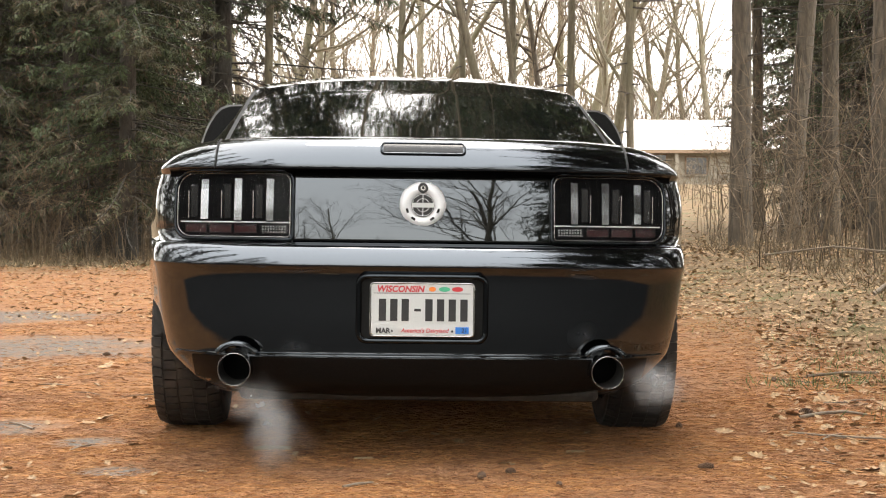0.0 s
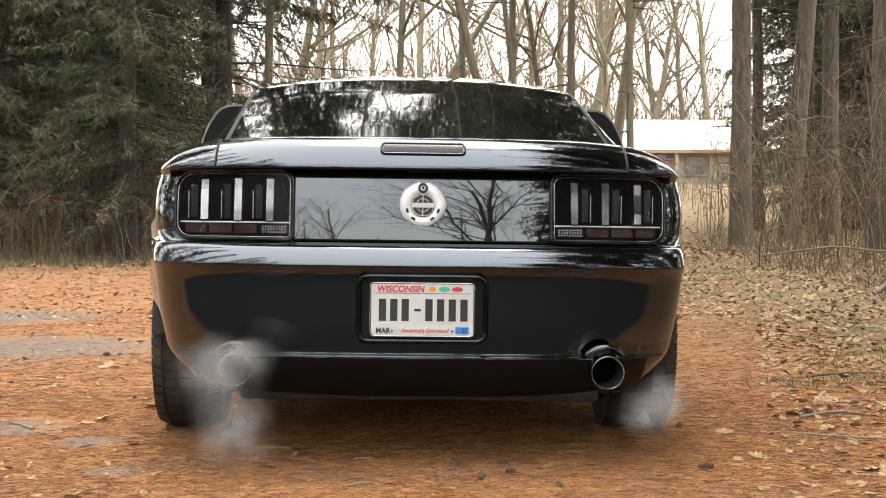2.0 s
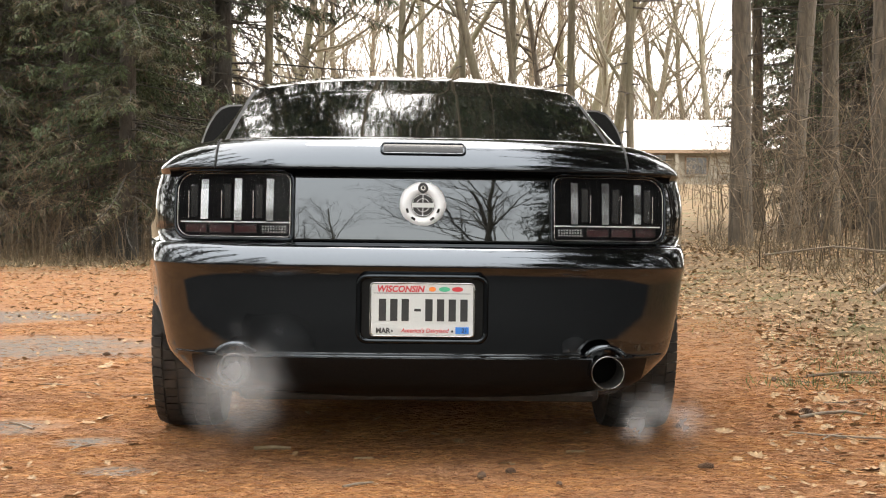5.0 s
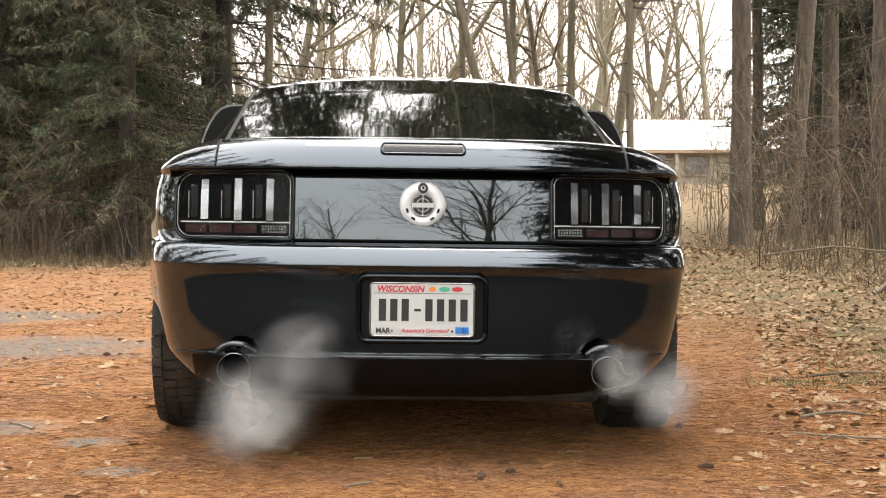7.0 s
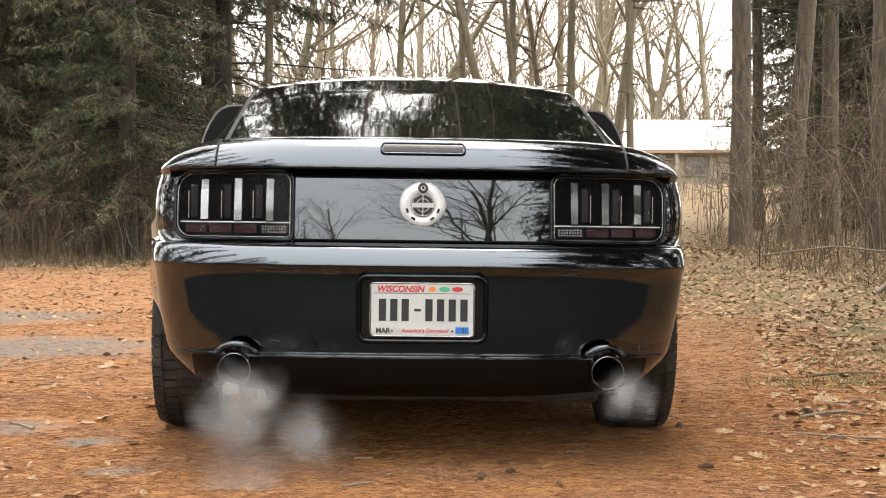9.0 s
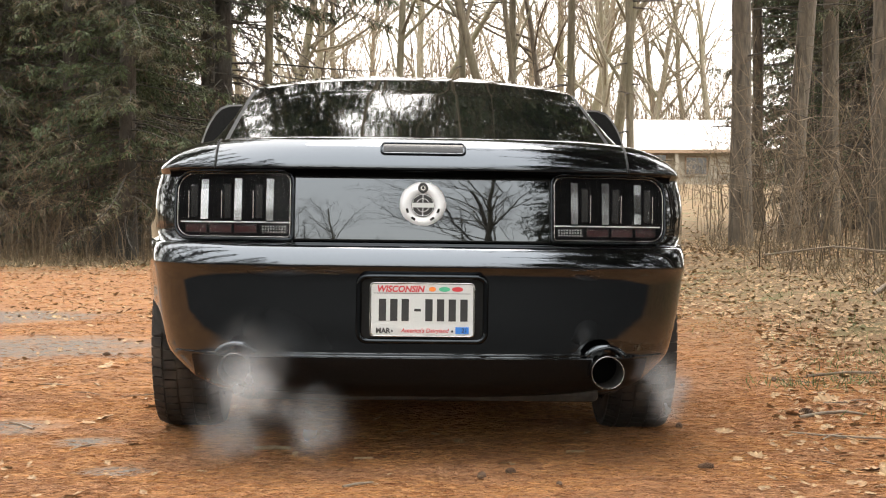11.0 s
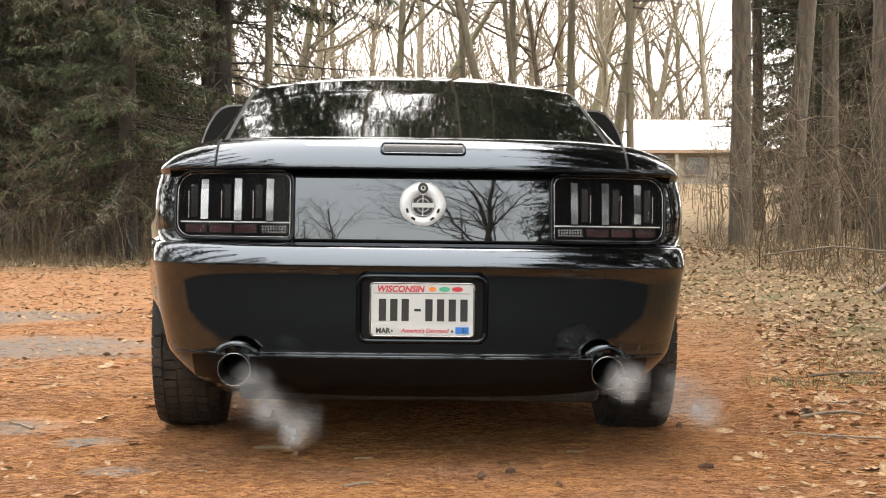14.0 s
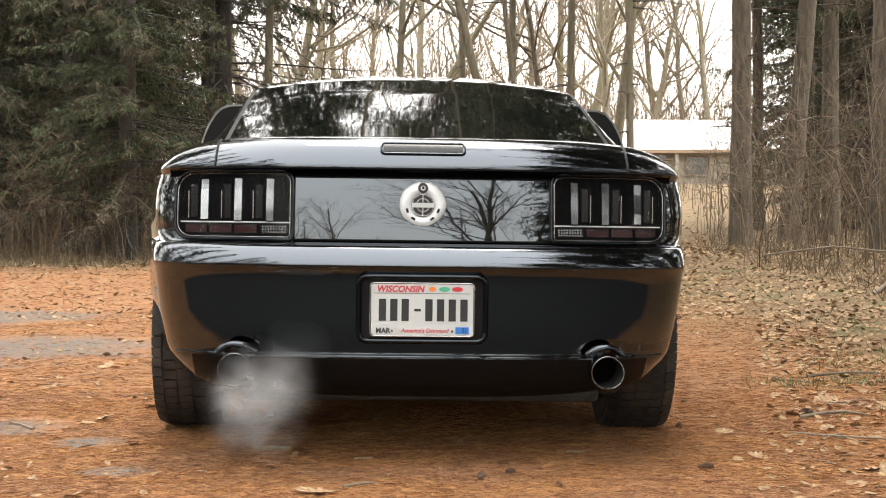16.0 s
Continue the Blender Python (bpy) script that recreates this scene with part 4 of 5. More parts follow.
def build_far_woods():
    """The haze of stems and twigs that closes every view."""
    rng = np.random.default_rng(5)
    paths = []
    for _ in range(4200):
        if rng.random() < 0.72:
            d = rng.uniform(75, 150)
            b = rng.uniform(-330, 330) if rng.random() < 0.25 else rng.uniform(-150, 190)
            d = rng.uniform(104, 150) if 85 < b < 260 else d
            x, y = across(b, d), d
        else:
            a = rng.uniform(0, 2 * np.pi)
            d = rng.uniform(55, 110)
            x, y = d * np.cos(a), d * np.sin(a)
            if y > 20:
                continue
        h = rng.uniform(3.0, 11.0)
        z = land(x, y)
        r = rng.uniform(0.015, 0.045) * (h / 7)
        top = np.array((x + rng.normal(0, 2.2), y, z + h))
        b = np.array((x, y, z - 0.3))
        mid = (b + top) / 2 + rng.normal(0, 0.5, 3)
        paths.append((np.stack([b, mid, top]), np.array((r, r * 0.7, r * 0.2))))
        for _ in range(6):
            t = rng.uniform(0.2, 1)
            s = b + (top - b) * t
            e = s + np.array((rng.normal(0, 0.9), rng.normal(0, 0.9), rng.uniform(0.2, 1.6)))
            paths.append((np.stack([s, (s + e) / 2 + rng.normal(0, 0.1, 3), e]), np.array((r * 0.45, r * 0.3, r * 0.12))))
    v, f = tubes(paths, 3)
    tagged(solid("far_woods", v, f, TWIG), "distant leafless woodland of tan stems and twigs", "woods", kind="stuff")


def arching(rng, x, y, h, r, fork=3, spread_=0.35, lie=0.0):
    z = land(x, y) - 0.05
    a = rng.uniform(0, 6.28)
    out = np.array((np.cos(a), np.sin(a), 0)) * rng.uniform(0.05, spread_) * h
    q = np.linspace(0, 1, 5)
    p = np.array((x, y, z)) + q[:, None] * np.array((0, 0, h)) + (q ** 1.8)[:, None] * out
    p[:, 2] -= lie * h * q ** 3
    p += np.cumsum(rng.normal(0, 0.05 * h, (5, 3)), axis=0) * q[:, None]
    got = [(p, r * (1 - 0.8 * q))]
    for _ in range(fork):
        t = rng.uniform(0.25, 0.95)
        b = np.array([np.interp(t, q, p[:, i]) for i in range(3)])
        L = h * rng.uniform(0.15, 0.45)
        w = rng.normal(size=3)
        w[2] = w[2] * 0.6 + 0.1
        w /= np.linalg.norm(w)
        got.append((np.stack([b, b + w * L * 0.5 + rng.normal(0, 0.03, 3), b + w * L]), r * np.array((0.55, 0.4, 0.15))))
    return got


def build_undergrowth():
    rng = np.random.default_rng(8)
    east, west = [], []
    for _ in range(220):
        d = rng.uniform(16.5, 27)
        lo = 168 + max(0, (20 - d)) * 14
        b = rng.uniform(lo, 310)
        east += arching(rng, across(b, d), d, rng.uniform(0.5, 3.6) * min(1, 0.35 + (b - lo) / 45), rng.uniform(0.004, 0.012), 5, 0.9)
    for _ in range(110):
        d = rng.uniform(26, 40)
        east += arching(rng, across(rng.uniform(160, 320), d), d, rng.uniform(1.0, 4.5), rng.uniform(0.005, 0.014), 5, 0.5)
    for _ in range(130):
        d = rng.uniform(45, 86)
        east += arching(rng, across(rng.uniform(122, 200), d), d, rng.uniform(0.5, 1.7), rng.uniform(0.008, 0.02), 5, 0.6)
    for _ in range(1000):
        d = rng.uniform(21.2, 30)
        west += arching(rng, across(rng.uniform(-320, -135), d), d, rng.uniform(0.3, 1.9) * (1 + 0.9 * (rng.random() < 0.2)), rng.uniform(0.003, 0.008), 4, 0.7, 0.25)
    for _ in range(220):
        d = rng.uniform(30, 48)
        west += arching(rng, across(rng.uniform(-320, -120), d), d, rng.uniform(1.0, 5), rng.uniform(0.006, 0.018), 5, 0.4)
    v, f = tubes(east, 3)
    tagged(solid("thicket", v, f, TWIG), "tangled leafless thicket of thin brown stems", "bush", kind="stuff")
    v, f = tubes(west, 3)
    tagged(solid("thicket", v, f, TWIG), "dead brown brush at the foot of the spruces", "bush", kind="stuff")
    # dry grass along both edges
    bits, green = [], []
    n = 7000
    d = np.concatenate([rng.uniform(20.3, 24, n // 2), rng.uniform(12.5, 27, n // 2)])
    b = np.concatenate([rng.uniform(-330, -150, n // 2), rng.uniform(160, 310, n // 2)])
    keep = ((b < 0) & (rng.random(len(b)) < 0.65)) | (b > 185 + (20 - d) * 12)
    d, b = d[keep], b[keep]
    x = b * d / 1000
    z = np.array([land(i, j) for i, j in zip(x, d)])
    base = np.column_stack([x, d, z - 0.01])
    way = rng.normal(0, 0.5, (len(d), 3))
    way[:, 2] = rng.uniform(0.3, 1.2, len(d))
    way /= np.linalg.norm(way, axis=1)[:, None]
    ob = new("dry_grass", tri_mesh("dry_grass", blades(rng, base, way, rng.uniform(0.06, 0.28, len(d)), rng.uniform(0.006, 0.016, len(d)))))
    ob.data.materials.append(STRAW)
    tagged(ob, "bleached dry grass along the woods' edge", "grass", kind="stuff")


build_house()
build_trees()
build_far_woods()
build_undergrowth()


# ---- what lies on the ground ----
LEAF_EDGE = [(0.0, 0.0), (0.09, 0.12), (0.2, 0.16), (0.17, 0.27), (0.33, 0.36), (0.22, 0.45), (0.36, 0.6), (0.22, 0.66), (0.24, 0.82), (0.1, 0.85), (0.0, 1.0)]


def leaf_shape(rng, length, fine=True):
    """A curled, lobed oak leaf as triangles, lying flat at the origin."""
    curl, cup, twist = rng.uniform(0.1, 0.5), rng.uniform(0.2, 0.9), rng.normal(0, 0.5)

    edge_ = LEAF_EDGE if fine else LEAF_EDGE[::2]

    def bent(x, y):
        return np.array((x, y - 0.5, 0.03 + curl * (y - 0.5) ** 2 + cup * x * x + twist * x * (y - 0.5))) * length

    mid = [bent(0.0, y) for _, y in edge_]
    tri = []
    for s in (-1, 1):
        edge = [bent(s * x * rng.uniform(0.85, 1.1), y) for x, y in edge_]
        for i in range(len(mid) - 1):
            tri += [(mid[i], edge[i], edge[i + 1]), (mid[i], edge[i + 1], mid[i + 1])]
    return np.array(tri)


def turned(rng, tri, tilt=0.25):
    e = Euler((rng.normal(0, tilt), rng.normal(0, tilt), rng.uniform(0, 6.28)))
    return tri @ np.array(e.to_matrix()).T


def build_litter():
    rng = np.random.default_rng(17)
    # rust-coloured pine needles over the drive, thickest near the car
    parts_ = []
    for n, y0, y1, half, w, L in ((100000, 4.15, 7.0, 2.2, 0.0019, 0.05), (50000, 7.0, 13.0, 3.9, 0.003, 0.065), (12000, 13.0, 21.0, 6.2, 0.006, 0.09)):
        y = rng.uniform(y0, y1, n)
        x = rng.uniform(-1, 1, n) * y * 0.3
        bare = np.array([noise.noise((a * 0.42, b * 0.95, 7.0)) for a, b in zip(x, y)])
        hole = np.min([np.hypot((x - cx) / rx, (y - cy) / ry) for cx, cy, rx, ry in BARE], axis=0) + bare
        ok = ((hole > 0.95) | (rng.random(n) < 0.15)) & (x < 1.55 + 0.08 * y + 0.6 * bare)
        x, y = x[ok], y[ok]
        z = np.array([land(a, b) for a, b in zip(x, y)])
        a = rng.uniform(0, 2 * np.pi, len(x))
        way = np.column_stack([np.cos(a), np.sin(a), rng.uniform(-0.02, 0.12, len(x))])
        parts_.append(blades(rng, np.column_stack([x, y, z + rng.uniform(0.001, 0.006, len(x))]), way, rng.uniform(0.5, 1.2, len(x)) * L, np.full(len(x), w)))
    ob = new("pine_needles", tri_mesh("pine_needles", np.concatenate(parts_)))
    ob.data.materials.append(PINE_LITTER)
    tagged(ob, "scattered rust-coloured pine needles", "pine needles", kind="stuff")
    # leaf litter, thick on the rise and thin on the drive
    shapes = [leaf_shape(rng, 1.0) for _ in range(10)]
    plain = [leaf_shape(rng, 1.0, False) for _ in range(6)]
    bits = []
    for n, y0, y1 in ((2300, 4.2, 12.0), (6800, 12.0, 26.0), (2600, 26, 60)):
        for _ in range(n):
            y = rng.uniform(y0, y1)
            x = rng.uniform(0.2, 0.31) * y if rng.random() < 0.86 else rng.uniform(-0.3, 0.25) * y
            if y > 12:
                x = rng.uniform(0.1, 0.3) * y if rng.random() < 0.75 else rng.uniform(-0.32, -0.1) * y
            if x > 0 and x < 1.2 + 1.0 * rng.random() and y < 12 and rng.random() < 0.75:
                continue
            L = rng.uniform(0.025, 0.062) * (1.5 if y > 20 else 0.85 if y < 9 else 1)
            bits.append(turned(rng, (shapes[rng.integers(10)] if y < 10 else plain[rng.integers(6)]) * L) + (x, y, land(x, y) + 0.006))
    ob = new("leaf_litter", tri_mesh("leaf_litter", np.concatenate(bits)))
    ob.data.materials.append(LEAF)
    tagged(ob, "tan fallen oak leaves on the rise", "fallen leaves", kind="stuff")
    # single leaves that can be told apart
    meshes = []
    for s in shapes[:6]:
        me = tri_mesh("oak_leaf", s)
        me.materials.append(LEAF)
        meshes.append(me)
    spots = [(-1.28, 5.95, 0.12), (-1.16, 6.35, 0.11), (-1.0, 4.26, 0.08), (-1.75, 8.2, 0.13), (1.29, 4.72, 0.11), (1.31, 4.64, 0.1), (1.6, 6.6, 0.13), (1.0, 5.0, 0.08),
             (1.0, 5.6, 0.08), (1.35, 6.1, 0.1), (-2.2, 12.0, 0.14), (-2.6, 13.0, 0.13), (-3.1, 15.0, 0.15), (-1.5, 5.2, 0.07)]
    for _ in range(34):
        y = rng.uniform(4.2, 16)
        x = rng.uniform(-0.29, 0.29) * y
        if 4.4 < y < 9.8 and -1.1 < x < 0.95:
            continue
        spots.append((x, y, rng.uniform(0.04, 0.08)))
    for k, (x, y, L) in enumerate(spots):
        leaf = new("oak_leaf", meshes[k % 6])
        leaf.matrix_basis = pose(x, y, land(x, y) + 0.004, rng.normal(0, 12), rng.normal(0, 12), rng.uniform(0, 360)) @ Matrix.Diagonal((L, L, L, 1))
        tagged(leaf, "dry curled tan oak leaf on the ground", "leaf", "single fallen leaves")
    # grass tufts
    base, n = [], 0
    for x, y, k, rad in ((1.62, 7.2, 120, 0.12), (1.95, 7.4, 90, 0.1), (2.1, 6.6, 110, 0.2), (2.3, 6.2, 100, 0.2), (1.8, 5.9, 60, 0.15), (2.2, 8.2, 160, 0.3), (2.6, 8.8, 160, 0.4), (2.4, 11, 220, 0.6), (3.2, 13, 300, 0.8), (2.9, 16, 300, 1.0), (-3.2, 20.5, 200, 0.8), (-4.6, 21, 160, 0.5)):
        for _ in range(k):
            px, py = x + rng.normal(0, rad), y + rng.normal(0, rad)
            base.append((px, py, land(px, py) - 0.004))
    base = np.array(base)
    way = rng.normal(0, 0.5, base.shape)
    way[:, 2] = rng.uniform(0.3, 1.0, len(base))
    way /= np.linalg.norm(way, axis=1)[:, None]
    ob = new("grass_tufts", tri_mesh("grass_tufts", blades(rng, base, way, rng.uniform(0.03, 0.09, len(base)), rng.uniform(0.003, 0.006, len(base)))))
    ob.data.materials.append(FRESH)
    tagged(ob, "short green grass tufts among dead leaves", "grass", kind="stuff")

    # sticks and splinters
    def stick(pts, r, mat, label, name="stick"):
        p = [(x, y, land(x, y) + r * 0.8 + h) for x, y, h in pts]
        v, f = tubes([(p, [r * (1 - 0.12 * i) for i in range(len(p))])], 6, True)
        tagged(solid(name, v, f, mat, smooth=True), label, "stick", "sticks on the ground")

    stick([(1.36, 6.02, 0.0), (1.45, 6.05, 0.012), (1.56, 6.12, 0.01), (1.64, 6.1, 0.0)], 0.008, STICK, "dark forked stick lying on needles")
    stick([(1.23, 5.6, 0.0), (1.32, 5.5, 0.004), (1.45, 5.42, 0.006), (1.6, 5.4, 0.0)], 0.005, STICK, "thin dark twig lying on needles")
    stick([(-0.62, 5.17, 0.0), (-0.56, 5.18, 0.003), (-0.5, 5.18, 0.0)], 0.009, SPLINTER, "pale bare splinter of wood", "wood_splinter")
    stick([(-0.28, 4.98, 0.0), (-0.22, 4.97, 0.002)], 0.005, SPLINTER, "pale bare splinter of wood", "wood_splinter")
    stick([(0.4, 5.12, 0.0), (0.46, 5.12, 0.002)], 0.005, SPLINTER, "pale bare splinter of wood", "wood_splinter")
    stick([(-0.28, 4.42, 0.0), (-0.24, 4.46, 0.003), (-0.2, 4.5, 0.0)], 0.0055, STICK, "brown twig lying on needles")
    stick([(1.75, 7.6, 0.0), (1.95, 7.62, 0.02), (2.12, 7.7, 0.0)], 0.008, STICK, "weathered grey branch lying in leaves")
    stick([(2.95, 14.5, 0.3), (3.6, 14.6, 0.36), (4.3, 14.4, 0.3)], 0.01, STICK, "fallen branch propped across the brush")
    stick([(3.6, 13.2, 0.0), (4.0, 13.4, 0.25), (4.5, 13.3, 0.5)], 0.02, STICK, "fallen branch propped across the brush")
    for _ in range(26):
        y = rng.uniform(4.4, 11)
        x = rng.uniform(1.2, 0.3 * y) if rng.random() < 0.6 else rng.uniform(-0.29 * y, -1.2)
        a, L = rng.uniform(0, 3.14), rng.uniform(0.05, 0.25)
        stick([(x, y, 0), (x + 0.5 * L * math.cos(a), y + 0.5 * L * math.sin(a) + 0.01, 0.003), (x + L * math.cos(a), y + L * math.sin(a), 0)], rng.uniform(0.002, 0.005), STICK if rng.random() < 0.6 else SPLINTER, "small dry twig on the ground")

    # pine cones: rings of open scales
    v, f = [], []
    for ring in range(8):
        z = -0.03 + 0.0085 * ring
        r = 0.018 * math.sin(math.pi * (ring + 1.2) / 10) + 0.004
        for k in range(9):
            a = 2 * math.pi * (k + 0.5 * (ring % 2)) / 9
            c, s = math.cos(a), math.sin(a)
            b = len(v)
            v += [(c * r * 0.3 - s * 0.004, s * r * 0.3 + c * 0.004, z), (c * r * 0.3 + s * 0.004, s * r * 0.3 - c * 0.004, z), (c * r + s * 0.006, s * r - c * 0.006, z + 0.012), (c * r * 1.12, s * r * 1.12, z + 0.011), (c * r - s * 0.006, s * r + c * 0.006, z + 0.012), (c * r * 0.5, s * r * 0.5, z + 0.014)]
            f += [(b, b + 1, b + 2, b + 3), (b, b + 3, b + 4), (b + 1, b + 5, b + 2), (b, b + 4, b + 5), (b + 2, b + 5, b + 3), (b + 3, b + 5, b + 4)]
    me = mesh_of("pine_cone", v, f)
    me.materials.append(CONE)
    for x, y, s in ((1.42, 6.15, 1.3), (0.79, 4.77, 1.1), (0.11, 4.58, 1.0), (0.205, 4.68, 0.9), (0.86, 5.75, 1.0), (1.3, 5.2, 0.8), (-1.9, 8.9, 1.0), (1.55, 7.4, 1.0), (0.33, 4.45, 0.7)):
        cone = new("pine_cone", me)
        cone.matrix_basis = pose(x, y, land(x, y) + 0.009 * s, 82, rng.uniform(0, 360), rng.uniform(0, 360)) @ Matrix.Diagonal((0.55 * s, 0.55 * s, 0.6 * s, 1))
        tagged(cone, "open dry brown pine cone on needles", "pine cone", "fallen cones")


build_litter()


# ---- exhaust smoke: rigid wisps, thin at their rims, that leave the tips, spread, sink and thin out ----
def smoke_material(name, thick):
    m = bpy.data.materials.new(name)
    m.use_nodes = True
    nt = m.node_tree
    nt.nodes.clear()
    out = nt.nodes.new("ShaderNodeOutputMaterial")
    clear, white, mixer = nt.nodes.new("ShaderNodeBsdfTransparent"), nt.nodes.new("ShaderNodeBsdfDiffuse"), nt.nodes.new("ShaderNodeMixShader")
    white.inputs["Color"].default_value = (0.52, 0.525, 0.535, 1)
    co = nt.nodes.new("ShaderNodeTexCoord")
    grad = nt.nodes.new("ShaderNodeVectorMath")
    grad.operation = "LENGTH"
    flat = nt.nodes.new("ShaderNodeVectorMath")
    flat.operation = "MULTIPLY"
    flat.inputs[1].default_value = (1, 1, 0)
    puff = nt.nodes.new("ShaderNodeTexNoise")
    puff.inputs["Scale"].default_value, puff.inputs["Detail"].default_value, puff.inputs["Roughness"].default_value = 1.6, 3.0, 0.45
    info = nt.nodes.new("ShaderNodeObjectInfo")
    shift = nt.nodes.new("ShaderNodeVectorMath")
    shift.operation = "ADD"
    spin = nt.nodes.new("ShaderNodeMath")
    spin.operation = "MULTIPLY"
    spin.inputs[1].default_value = 50.0
    nt.links.new(info.outputs["Random"], spin.inputs[0])
    nt.links.new(co.outputs["Object"], shift.inputs[0])
    nt.links.new(spin.outputs[0], shift.inputs[1])
    nt.links.new(shift.outputs[0], puff.inputs["Vector"])
    # ragged rims: the place is pushed about by the same noise
    push = nt.nodes.new("ShaderNodeVectorMath")
    push.operation = "MULTIPLY_ADD"
    push.inputs[1].default_value, push.inputs[2].default_value = (0.7, 0.7, 0.0), (-0.35, -0.35, 0.0)
    nt.links.new(puff.outputs["Color"], push.inputs[0])
    moved = nt.nodes.new("ShaderNodeVectorMath")
    moved.operation = "ADD"
    nt.links.new(co.outputs["Object"], moved.inputs[0])
    nt.links.new(push.outputs[0], moved.inputs[1])
    nt.links.new(moved.outputs[0], flat.inputs[0])
    nt.links.new(flat.outputs[0], grad.inputs[0])
    fall = nt.nodes.new("ShaderNodeMapRange")
    fall.interpolation_type = "SMOOTHERSTEP"
    for k, x in (("From Min", 0.0), ("From Max", 0.86), ("To Min", 1.0), ("To Max", 0.0)):
        fall.inputs[k].default_value = x
    nt.links.new(grad.outputs["Value"], fall.inputs["Value"])
    body = nt.nodes.new("ShaderNodeMapRange")
    for k, x in (("From Min", 0.34), ("From Max", 0.68), ("To Min", 0.32 * thick), ("To Max", thick)):
        body.inputs[k].default_value = x
    nt.links.new(puff.outputs["Fac"], body.inputs["Value"])
    times = nt.nodes.new("ShaderNodeMath")
    times.operation = "MULTIPLY"
    nt.links.new(fall.outputs[0], times.inputs[0])
    nt.links.new(body.outputs[0], times.inputs[1])
    nt.links.new(times.outputs[0], mixer.inputs[0])
    nt.links.new(clear.outputs[0], mixer.inputs[1])
    glow = nt.nodes.new("ShaderNodeBsdfTranslucent")
    glow.inputs["Color"].default_value = (0.52, 0.525, 0.535, 1)
    both = nt.nodes.new("ShaderNodeMixShader")
    nt.links.new(white.outputs[0], both.inputs[1])
    nt.links.new(glow.outputs[0], both.inputs[2])
    nt.links.new(both.outputs[0], mixer.inputs[2])
    nt.links.new(mixer.outputs[0], out.inputs["Surface"])
    return m


def wisp_mesh(seed, material):
    """A billow: a bumpy bowl, open behind."""
    rng = np.random.default_rng(seed)
    verts, faces, n = [(0, 0, 0.42)], [], 20
    for j in range(1, 8):
        q = j / 7
        for k in range(n):
            a = 2 * math.pi * k / n
            x, y = q * math.cos(a), q * math.sin(a)
            bump = 0.1 * noise.noise((2.2 * x + seed, 2.2 * y, 0))
            verts.append((x, y, 0.42 * (1 - q * q) + bump * (1 - q)))
    faces += [(0, 1 + k, 1 + (k + 1) % n) for k in range(n)]
    for j in range(6):
        for k in range(n):
            a, b = 1 + j * n + k, 1 + j * n + (k + 1) % n
            faces.append((a, a + n, b + n, b))
    me = mesh_of("wisp", verts, faces, True)
    me.materials.append(material)
    return me


SMOKE = smoke_material("exhaust_smoke", 0.48)
DENSE = smoke_material("dense_exhaust_smoke", 0.55)
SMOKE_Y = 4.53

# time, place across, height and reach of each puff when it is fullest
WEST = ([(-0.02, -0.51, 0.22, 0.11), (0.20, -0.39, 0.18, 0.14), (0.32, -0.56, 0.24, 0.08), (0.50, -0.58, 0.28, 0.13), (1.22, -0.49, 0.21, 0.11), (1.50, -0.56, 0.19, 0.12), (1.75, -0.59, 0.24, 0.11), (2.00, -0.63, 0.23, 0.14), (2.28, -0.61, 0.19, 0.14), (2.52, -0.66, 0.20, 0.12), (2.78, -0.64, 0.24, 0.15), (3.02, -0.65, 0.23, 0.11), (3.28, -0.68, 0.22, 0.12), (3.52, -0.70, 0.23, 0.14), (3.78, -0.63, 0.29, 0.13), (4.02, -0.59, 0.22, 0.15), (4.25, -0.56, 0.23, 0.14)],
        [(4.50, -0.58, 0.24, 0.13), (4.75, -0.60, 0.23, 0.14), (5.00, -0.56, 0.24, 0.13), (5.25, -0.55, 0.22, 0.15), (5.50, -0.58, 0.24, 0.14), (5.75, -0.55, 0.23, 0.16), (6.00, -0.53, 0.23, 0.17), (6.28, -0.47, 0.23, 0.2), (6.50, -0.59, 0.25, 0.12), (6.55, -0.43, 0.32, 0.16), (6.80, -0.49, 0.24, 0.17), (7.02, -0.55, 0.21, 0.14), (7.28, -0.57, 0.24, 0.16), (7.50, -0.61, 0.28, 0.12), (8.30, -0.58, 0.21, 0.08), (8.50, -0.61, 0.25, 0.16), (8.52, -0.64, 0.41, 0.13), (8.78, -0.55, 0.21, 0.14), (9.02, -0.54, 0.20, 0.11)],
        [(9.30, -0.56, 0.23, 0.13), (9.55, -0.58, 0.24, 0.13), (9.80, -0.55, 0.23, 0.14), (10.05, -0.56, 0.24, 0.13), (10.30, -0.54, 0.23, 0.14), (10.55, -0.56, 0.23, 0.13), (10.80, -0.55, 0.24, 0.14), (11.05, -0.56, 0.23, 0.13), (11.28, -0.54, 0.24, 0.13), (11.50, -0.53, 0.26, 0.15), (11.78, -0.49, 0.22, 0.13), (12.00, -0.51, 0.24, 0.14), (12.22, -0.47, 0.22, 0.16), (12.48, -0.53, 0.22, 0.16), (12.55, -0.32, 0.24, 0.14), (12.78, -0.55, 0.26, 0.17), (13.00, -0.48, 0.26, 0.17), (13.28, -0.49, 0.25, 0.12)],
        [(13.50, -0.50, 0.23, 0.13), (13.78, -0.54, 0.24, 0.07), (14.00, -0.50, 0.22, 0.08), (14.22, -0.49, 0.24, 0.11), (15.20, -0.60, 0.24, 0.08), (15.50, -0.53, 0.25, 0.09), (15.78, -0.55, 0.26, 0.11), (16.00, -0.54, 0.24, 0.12)])
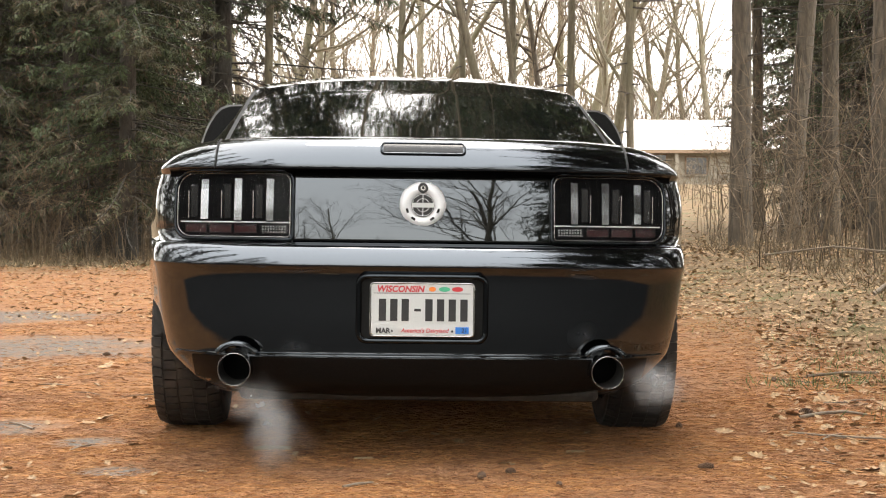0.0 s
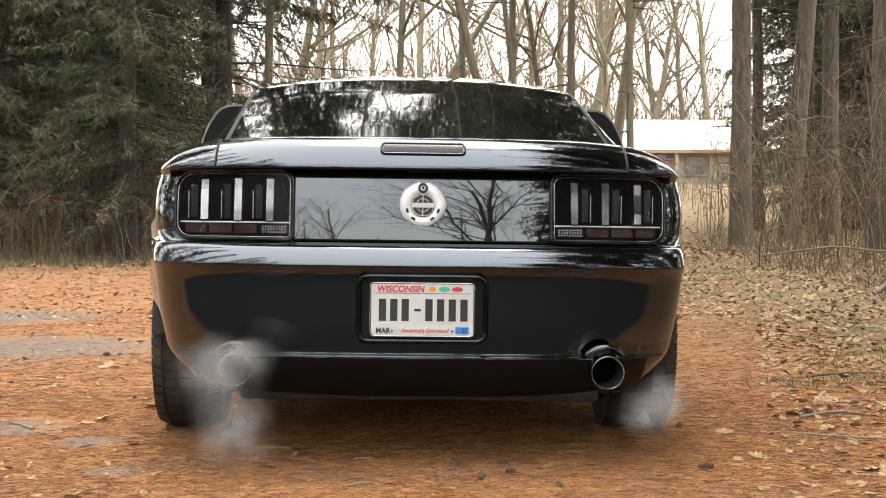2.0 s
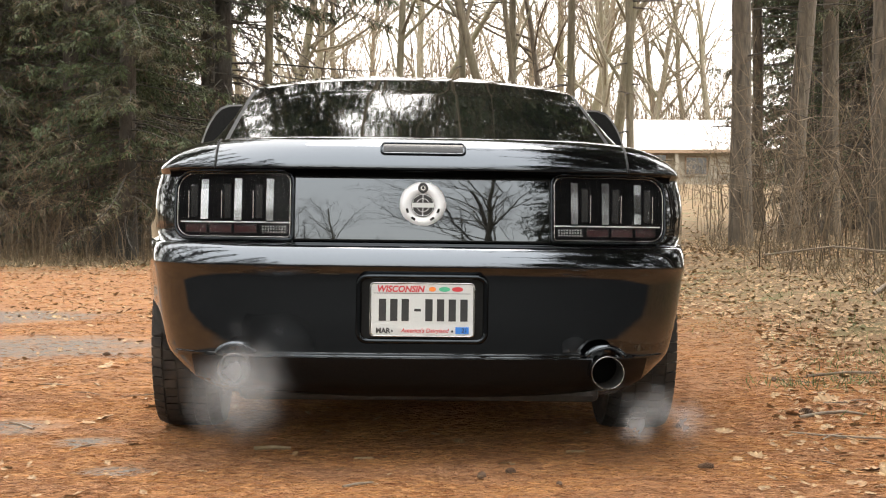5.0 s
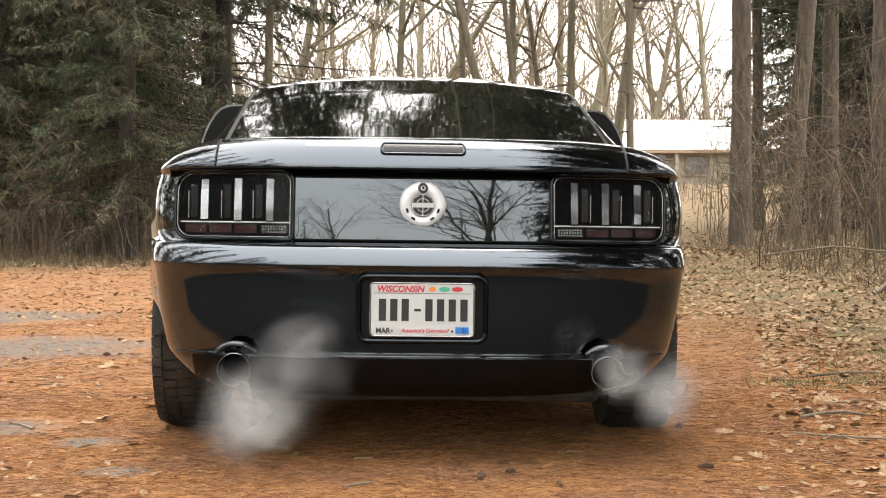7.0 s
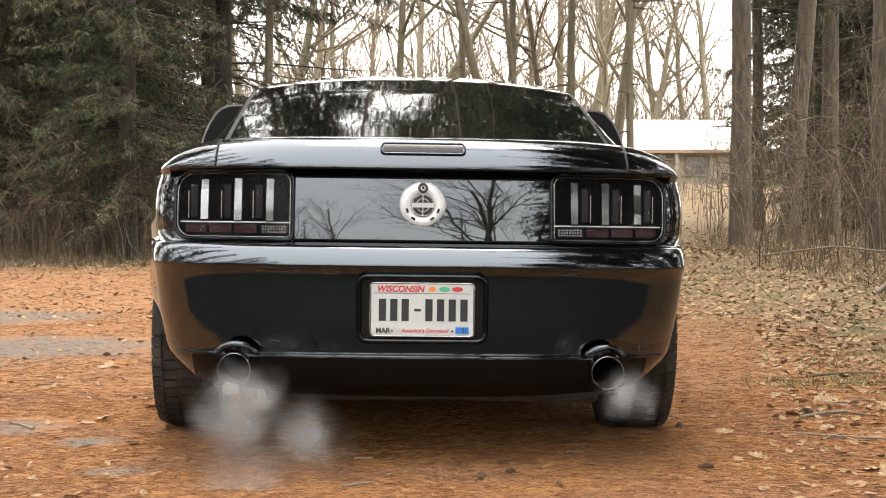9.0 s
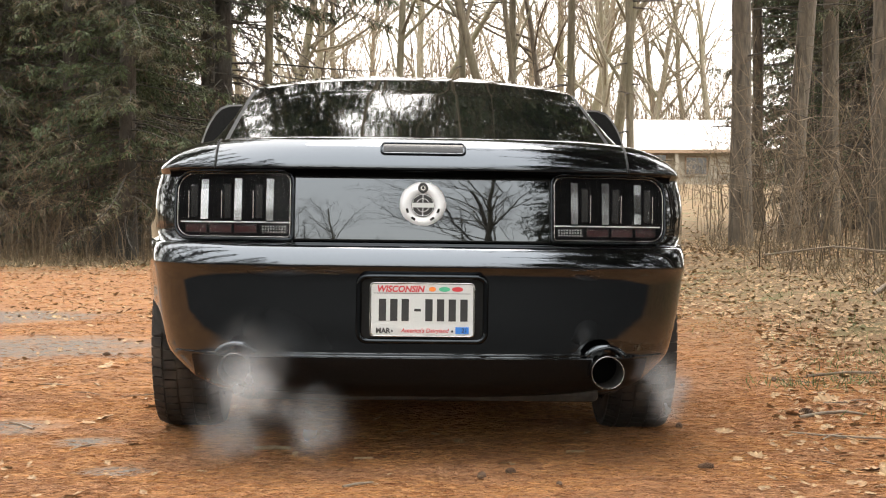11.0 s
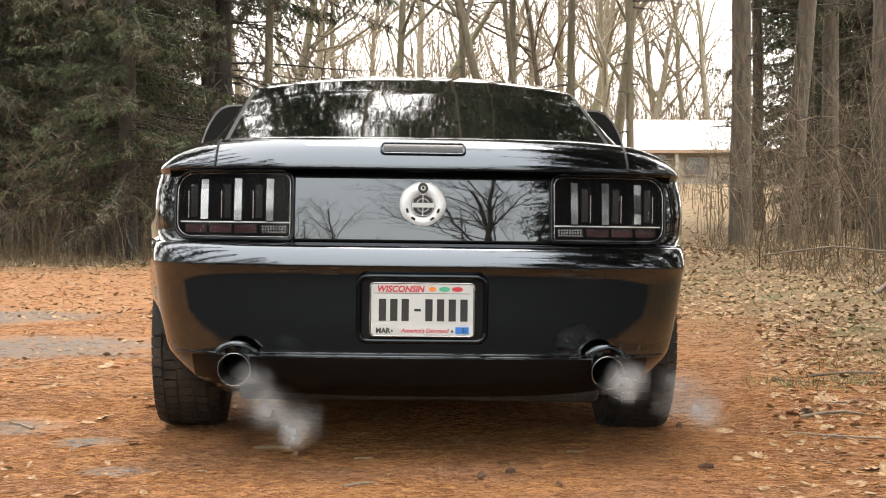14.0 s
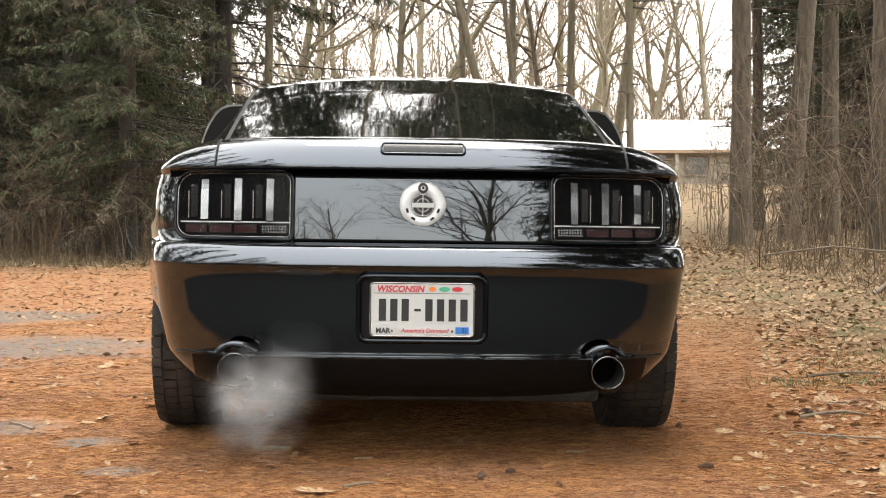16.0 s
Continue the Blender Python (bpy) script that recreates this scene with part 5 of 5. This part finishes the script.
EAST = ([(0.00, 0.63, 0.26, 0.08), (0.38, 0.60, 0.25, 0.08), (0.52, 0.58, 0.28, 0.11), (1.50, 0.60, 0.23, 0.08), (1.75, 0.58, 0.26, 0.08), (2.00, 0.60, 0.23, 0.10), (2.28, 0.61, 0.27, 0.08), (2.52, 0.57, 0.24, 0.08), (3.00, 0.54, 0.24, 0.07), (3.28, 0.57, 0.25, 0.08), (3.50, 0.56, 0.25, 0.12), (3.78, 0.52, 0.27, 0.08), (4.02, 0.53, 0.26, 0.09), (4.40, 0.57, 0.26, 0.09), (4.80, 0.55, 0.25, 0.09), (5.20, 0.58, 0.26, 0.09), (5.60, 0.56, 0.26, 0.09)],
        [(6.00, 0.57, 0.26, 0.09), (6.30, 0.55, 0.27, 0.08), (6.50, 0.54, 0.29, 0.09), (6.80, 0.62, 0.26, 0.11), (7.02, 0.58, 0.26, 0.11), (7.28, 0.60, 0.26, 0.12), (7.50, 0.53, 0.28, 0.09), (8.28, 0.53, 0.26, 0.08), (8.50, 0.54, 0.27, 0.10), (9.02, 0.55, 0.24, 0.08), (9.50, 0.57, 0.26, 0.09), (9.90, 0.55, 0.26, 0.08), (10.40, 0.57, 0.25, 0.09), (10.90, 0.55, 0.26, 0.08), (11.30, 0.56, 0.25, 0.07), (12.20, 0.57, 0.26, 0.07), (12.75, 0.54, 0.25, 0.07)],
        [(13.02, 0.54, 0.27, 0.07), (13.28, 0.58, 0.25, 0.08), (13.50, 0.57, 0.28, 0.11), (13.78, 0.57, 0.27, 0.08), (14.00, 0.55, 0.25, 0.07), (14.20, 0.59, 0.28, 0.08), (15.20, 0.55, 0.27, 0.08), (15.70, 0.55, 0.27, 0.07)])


def build_puff(rng, r, meshes, count):
    puff = new("smoke_puff", None)
    tagged(puff, "drifting puff of grey-white exhaust smoke", "smoke", "exhaust puffs")
    for k in range(count):
        w = new("wisp", meshes[rng.integers(len(meshes))])
        w.parent = puff
        s = r * rng.uniform(0.95, 1.45)
        w.scale = (s, s, s)
    return puff


def drift(puff, rng, r, path, opening):
    """path: time, place, how far the wisps have spread. Before it the puff waits in its muffler; after it, it has sunk away."""
    rows = [(t, pose(*p)) for t, p, _ in path if 0.0 <= t <= 16.0]
    inside = [(t, p, o) for t, p, o in path if 0.0 <= t <= 16.0]
    if len(inside) < 2:
        first = min(path, key=lambda q: abs(q[0]))
        rows, inside = [(0.0, pose(*first[1])), (16.0, pose(*first[1]))], [(0.0, first[1], first[2])]
    if rows[0][0] > 0:
        rows.insert(0, (0.0, rows[0][1]))
    if rows[-1][0] < 16:
        rows.append((16.0, rows[-1][1]))
    walk(puff, rows)
    for w in puff.children:
        off = Vector((rng.uniform(-0.55, 0.55), -abs(rng.normal(0, 0.25)), rng.uniform(-0.55, 0.55))) * r
        spin, tx, ty = rng.uniform(0, 360), rng.normal(0, 14), rng.normal(0, 14)
        turn = rng.choice([-1, 1]) * rng.uniform(15, 40)
        keyed = []
        for i, (t, _, o) in enumerate(inside):
            keyed.append((t, Matrix.Translation(off * o) @ pose(0, 0, 0, 90 + tx, ty, 0) @ pose(0, 0, 0, 0, 0, spin + turn * i / len(inside))))
        if keyed[0][0] > 0:
            keyed.insert(0, (0.0, keyed[0][1]))
        if keyed[-1][0] < 16:
            keyed.append((16.0, keyed[-1][1]))
        walk(w, keyed)


def motions():
    rng = np.random.default_rng(77)
    thin = [wisp_mesh(k, SMOKE) for k in range(3)]
    thick = [wisp_mesh(k + 5, DENSE) for k in range(3)]
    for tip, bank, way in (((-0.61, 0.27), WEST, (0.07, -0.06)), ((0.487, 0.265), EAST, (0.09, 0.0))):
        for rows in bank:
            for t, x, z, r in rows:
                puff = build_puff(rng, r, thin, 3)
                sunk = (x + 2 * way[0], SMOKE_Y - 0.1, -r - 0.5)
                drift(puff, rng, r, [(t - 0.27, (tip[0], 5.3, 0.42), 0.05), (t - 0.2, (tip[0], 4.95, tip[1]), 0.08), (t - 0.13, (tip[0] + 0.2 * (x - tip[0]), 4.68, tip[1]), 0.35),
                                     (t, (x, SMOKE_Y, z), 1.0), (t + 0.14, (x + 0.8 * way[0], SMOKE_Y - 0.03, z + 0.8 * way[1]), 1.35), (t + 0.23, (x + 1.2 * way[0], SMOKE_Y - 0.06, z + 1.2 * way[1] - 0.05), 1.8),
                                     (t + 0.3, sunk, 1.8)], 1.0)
    # a leaf that the last backfire blows along the drive
    me = tri_mesh("oak_leaf", leaf_shape(np.random.default_rng(3), 1.0))
    me.materials.append(LEAF)
    leaf = new("oak_leaf", me)
    leaf.scale = (0.13, 0.13, 0.13)
    tagged(leaf, "large dry oak leaf blown over the needles", "leaf", "single fallen leaves")
    walk(leaf, [(t, pose(x, y, land(x, y) + h, rx, 0, rz)) for t, x, y, h, rx, rz in ((0.0, -0.42, 4.08, 0.006, 5, 60), (14.3, -0.42, 4.08, 0.006, 5, 60), (14.45, -0.38, 4.26, 0.02, 15, 75),
                                                                                  (14.8, -0.345, 4.41, 0.012, 10, 110), (15.0, -0.335, 4.42, 0.012, 12, 118), (15.2, -0.35, 4.33, 0.008, 5, 105), (16.0, -0.35, 4.32, 0.006, 5, 103))])
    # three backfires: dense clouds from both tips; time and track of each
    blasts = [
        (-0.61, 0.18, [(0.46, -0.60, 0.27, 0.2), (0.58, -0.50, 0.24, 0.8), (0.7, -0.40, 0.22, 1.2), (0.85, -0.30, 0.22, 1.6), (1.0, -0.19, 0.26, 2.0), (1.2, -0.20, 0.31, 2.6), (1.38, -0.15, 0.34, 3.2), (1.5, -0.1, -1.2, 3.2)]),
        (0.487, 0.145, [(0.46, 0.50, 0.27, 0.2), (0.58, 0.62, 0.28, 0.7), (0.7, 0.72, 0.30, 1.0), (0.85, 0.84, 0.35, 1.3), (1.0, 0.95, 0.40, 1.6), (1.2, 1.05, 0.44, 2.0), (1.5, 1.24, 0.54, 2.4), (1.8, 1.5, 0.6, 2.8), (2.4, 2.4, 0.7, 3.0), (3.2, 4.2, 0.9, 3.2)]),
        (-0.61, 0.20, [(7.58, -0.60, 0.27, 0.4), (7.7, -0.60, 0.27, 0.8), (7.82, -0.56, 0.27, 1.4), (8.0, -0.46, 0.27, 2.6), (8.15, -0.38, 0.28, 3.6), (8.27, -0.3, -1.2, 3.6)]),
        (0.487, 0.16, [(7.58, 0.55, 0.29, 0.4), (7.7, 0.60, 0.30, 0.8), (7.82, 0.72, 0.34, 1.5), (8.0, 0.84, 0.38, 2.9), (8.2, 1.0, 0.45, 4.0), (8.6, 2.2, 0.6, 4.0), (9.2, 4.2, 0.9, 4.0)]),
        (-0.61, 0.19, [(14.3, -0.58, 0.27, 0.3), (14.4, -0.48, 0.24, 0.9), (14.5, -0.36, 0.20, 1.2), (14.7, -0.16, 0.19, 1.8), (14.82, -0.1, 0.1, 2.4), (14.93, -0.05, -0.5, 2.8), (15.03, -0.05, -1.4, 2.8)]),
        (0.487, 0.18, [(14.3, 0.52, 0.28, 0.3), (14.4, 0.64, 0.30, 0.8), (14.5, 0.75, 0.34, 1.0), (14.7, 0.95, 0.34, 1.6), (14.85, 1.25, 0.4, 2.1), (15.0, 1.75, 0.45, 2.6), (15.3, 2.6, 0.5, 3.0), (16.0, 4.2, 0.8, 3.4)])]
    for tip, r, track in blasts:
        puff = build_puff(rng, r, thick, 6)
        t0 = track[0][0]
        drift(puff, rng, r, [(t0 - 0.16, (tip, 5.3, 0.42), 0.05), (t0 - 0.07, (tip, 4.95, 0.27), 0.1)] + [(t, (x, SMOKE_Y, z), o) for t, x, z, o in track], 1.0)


motions()
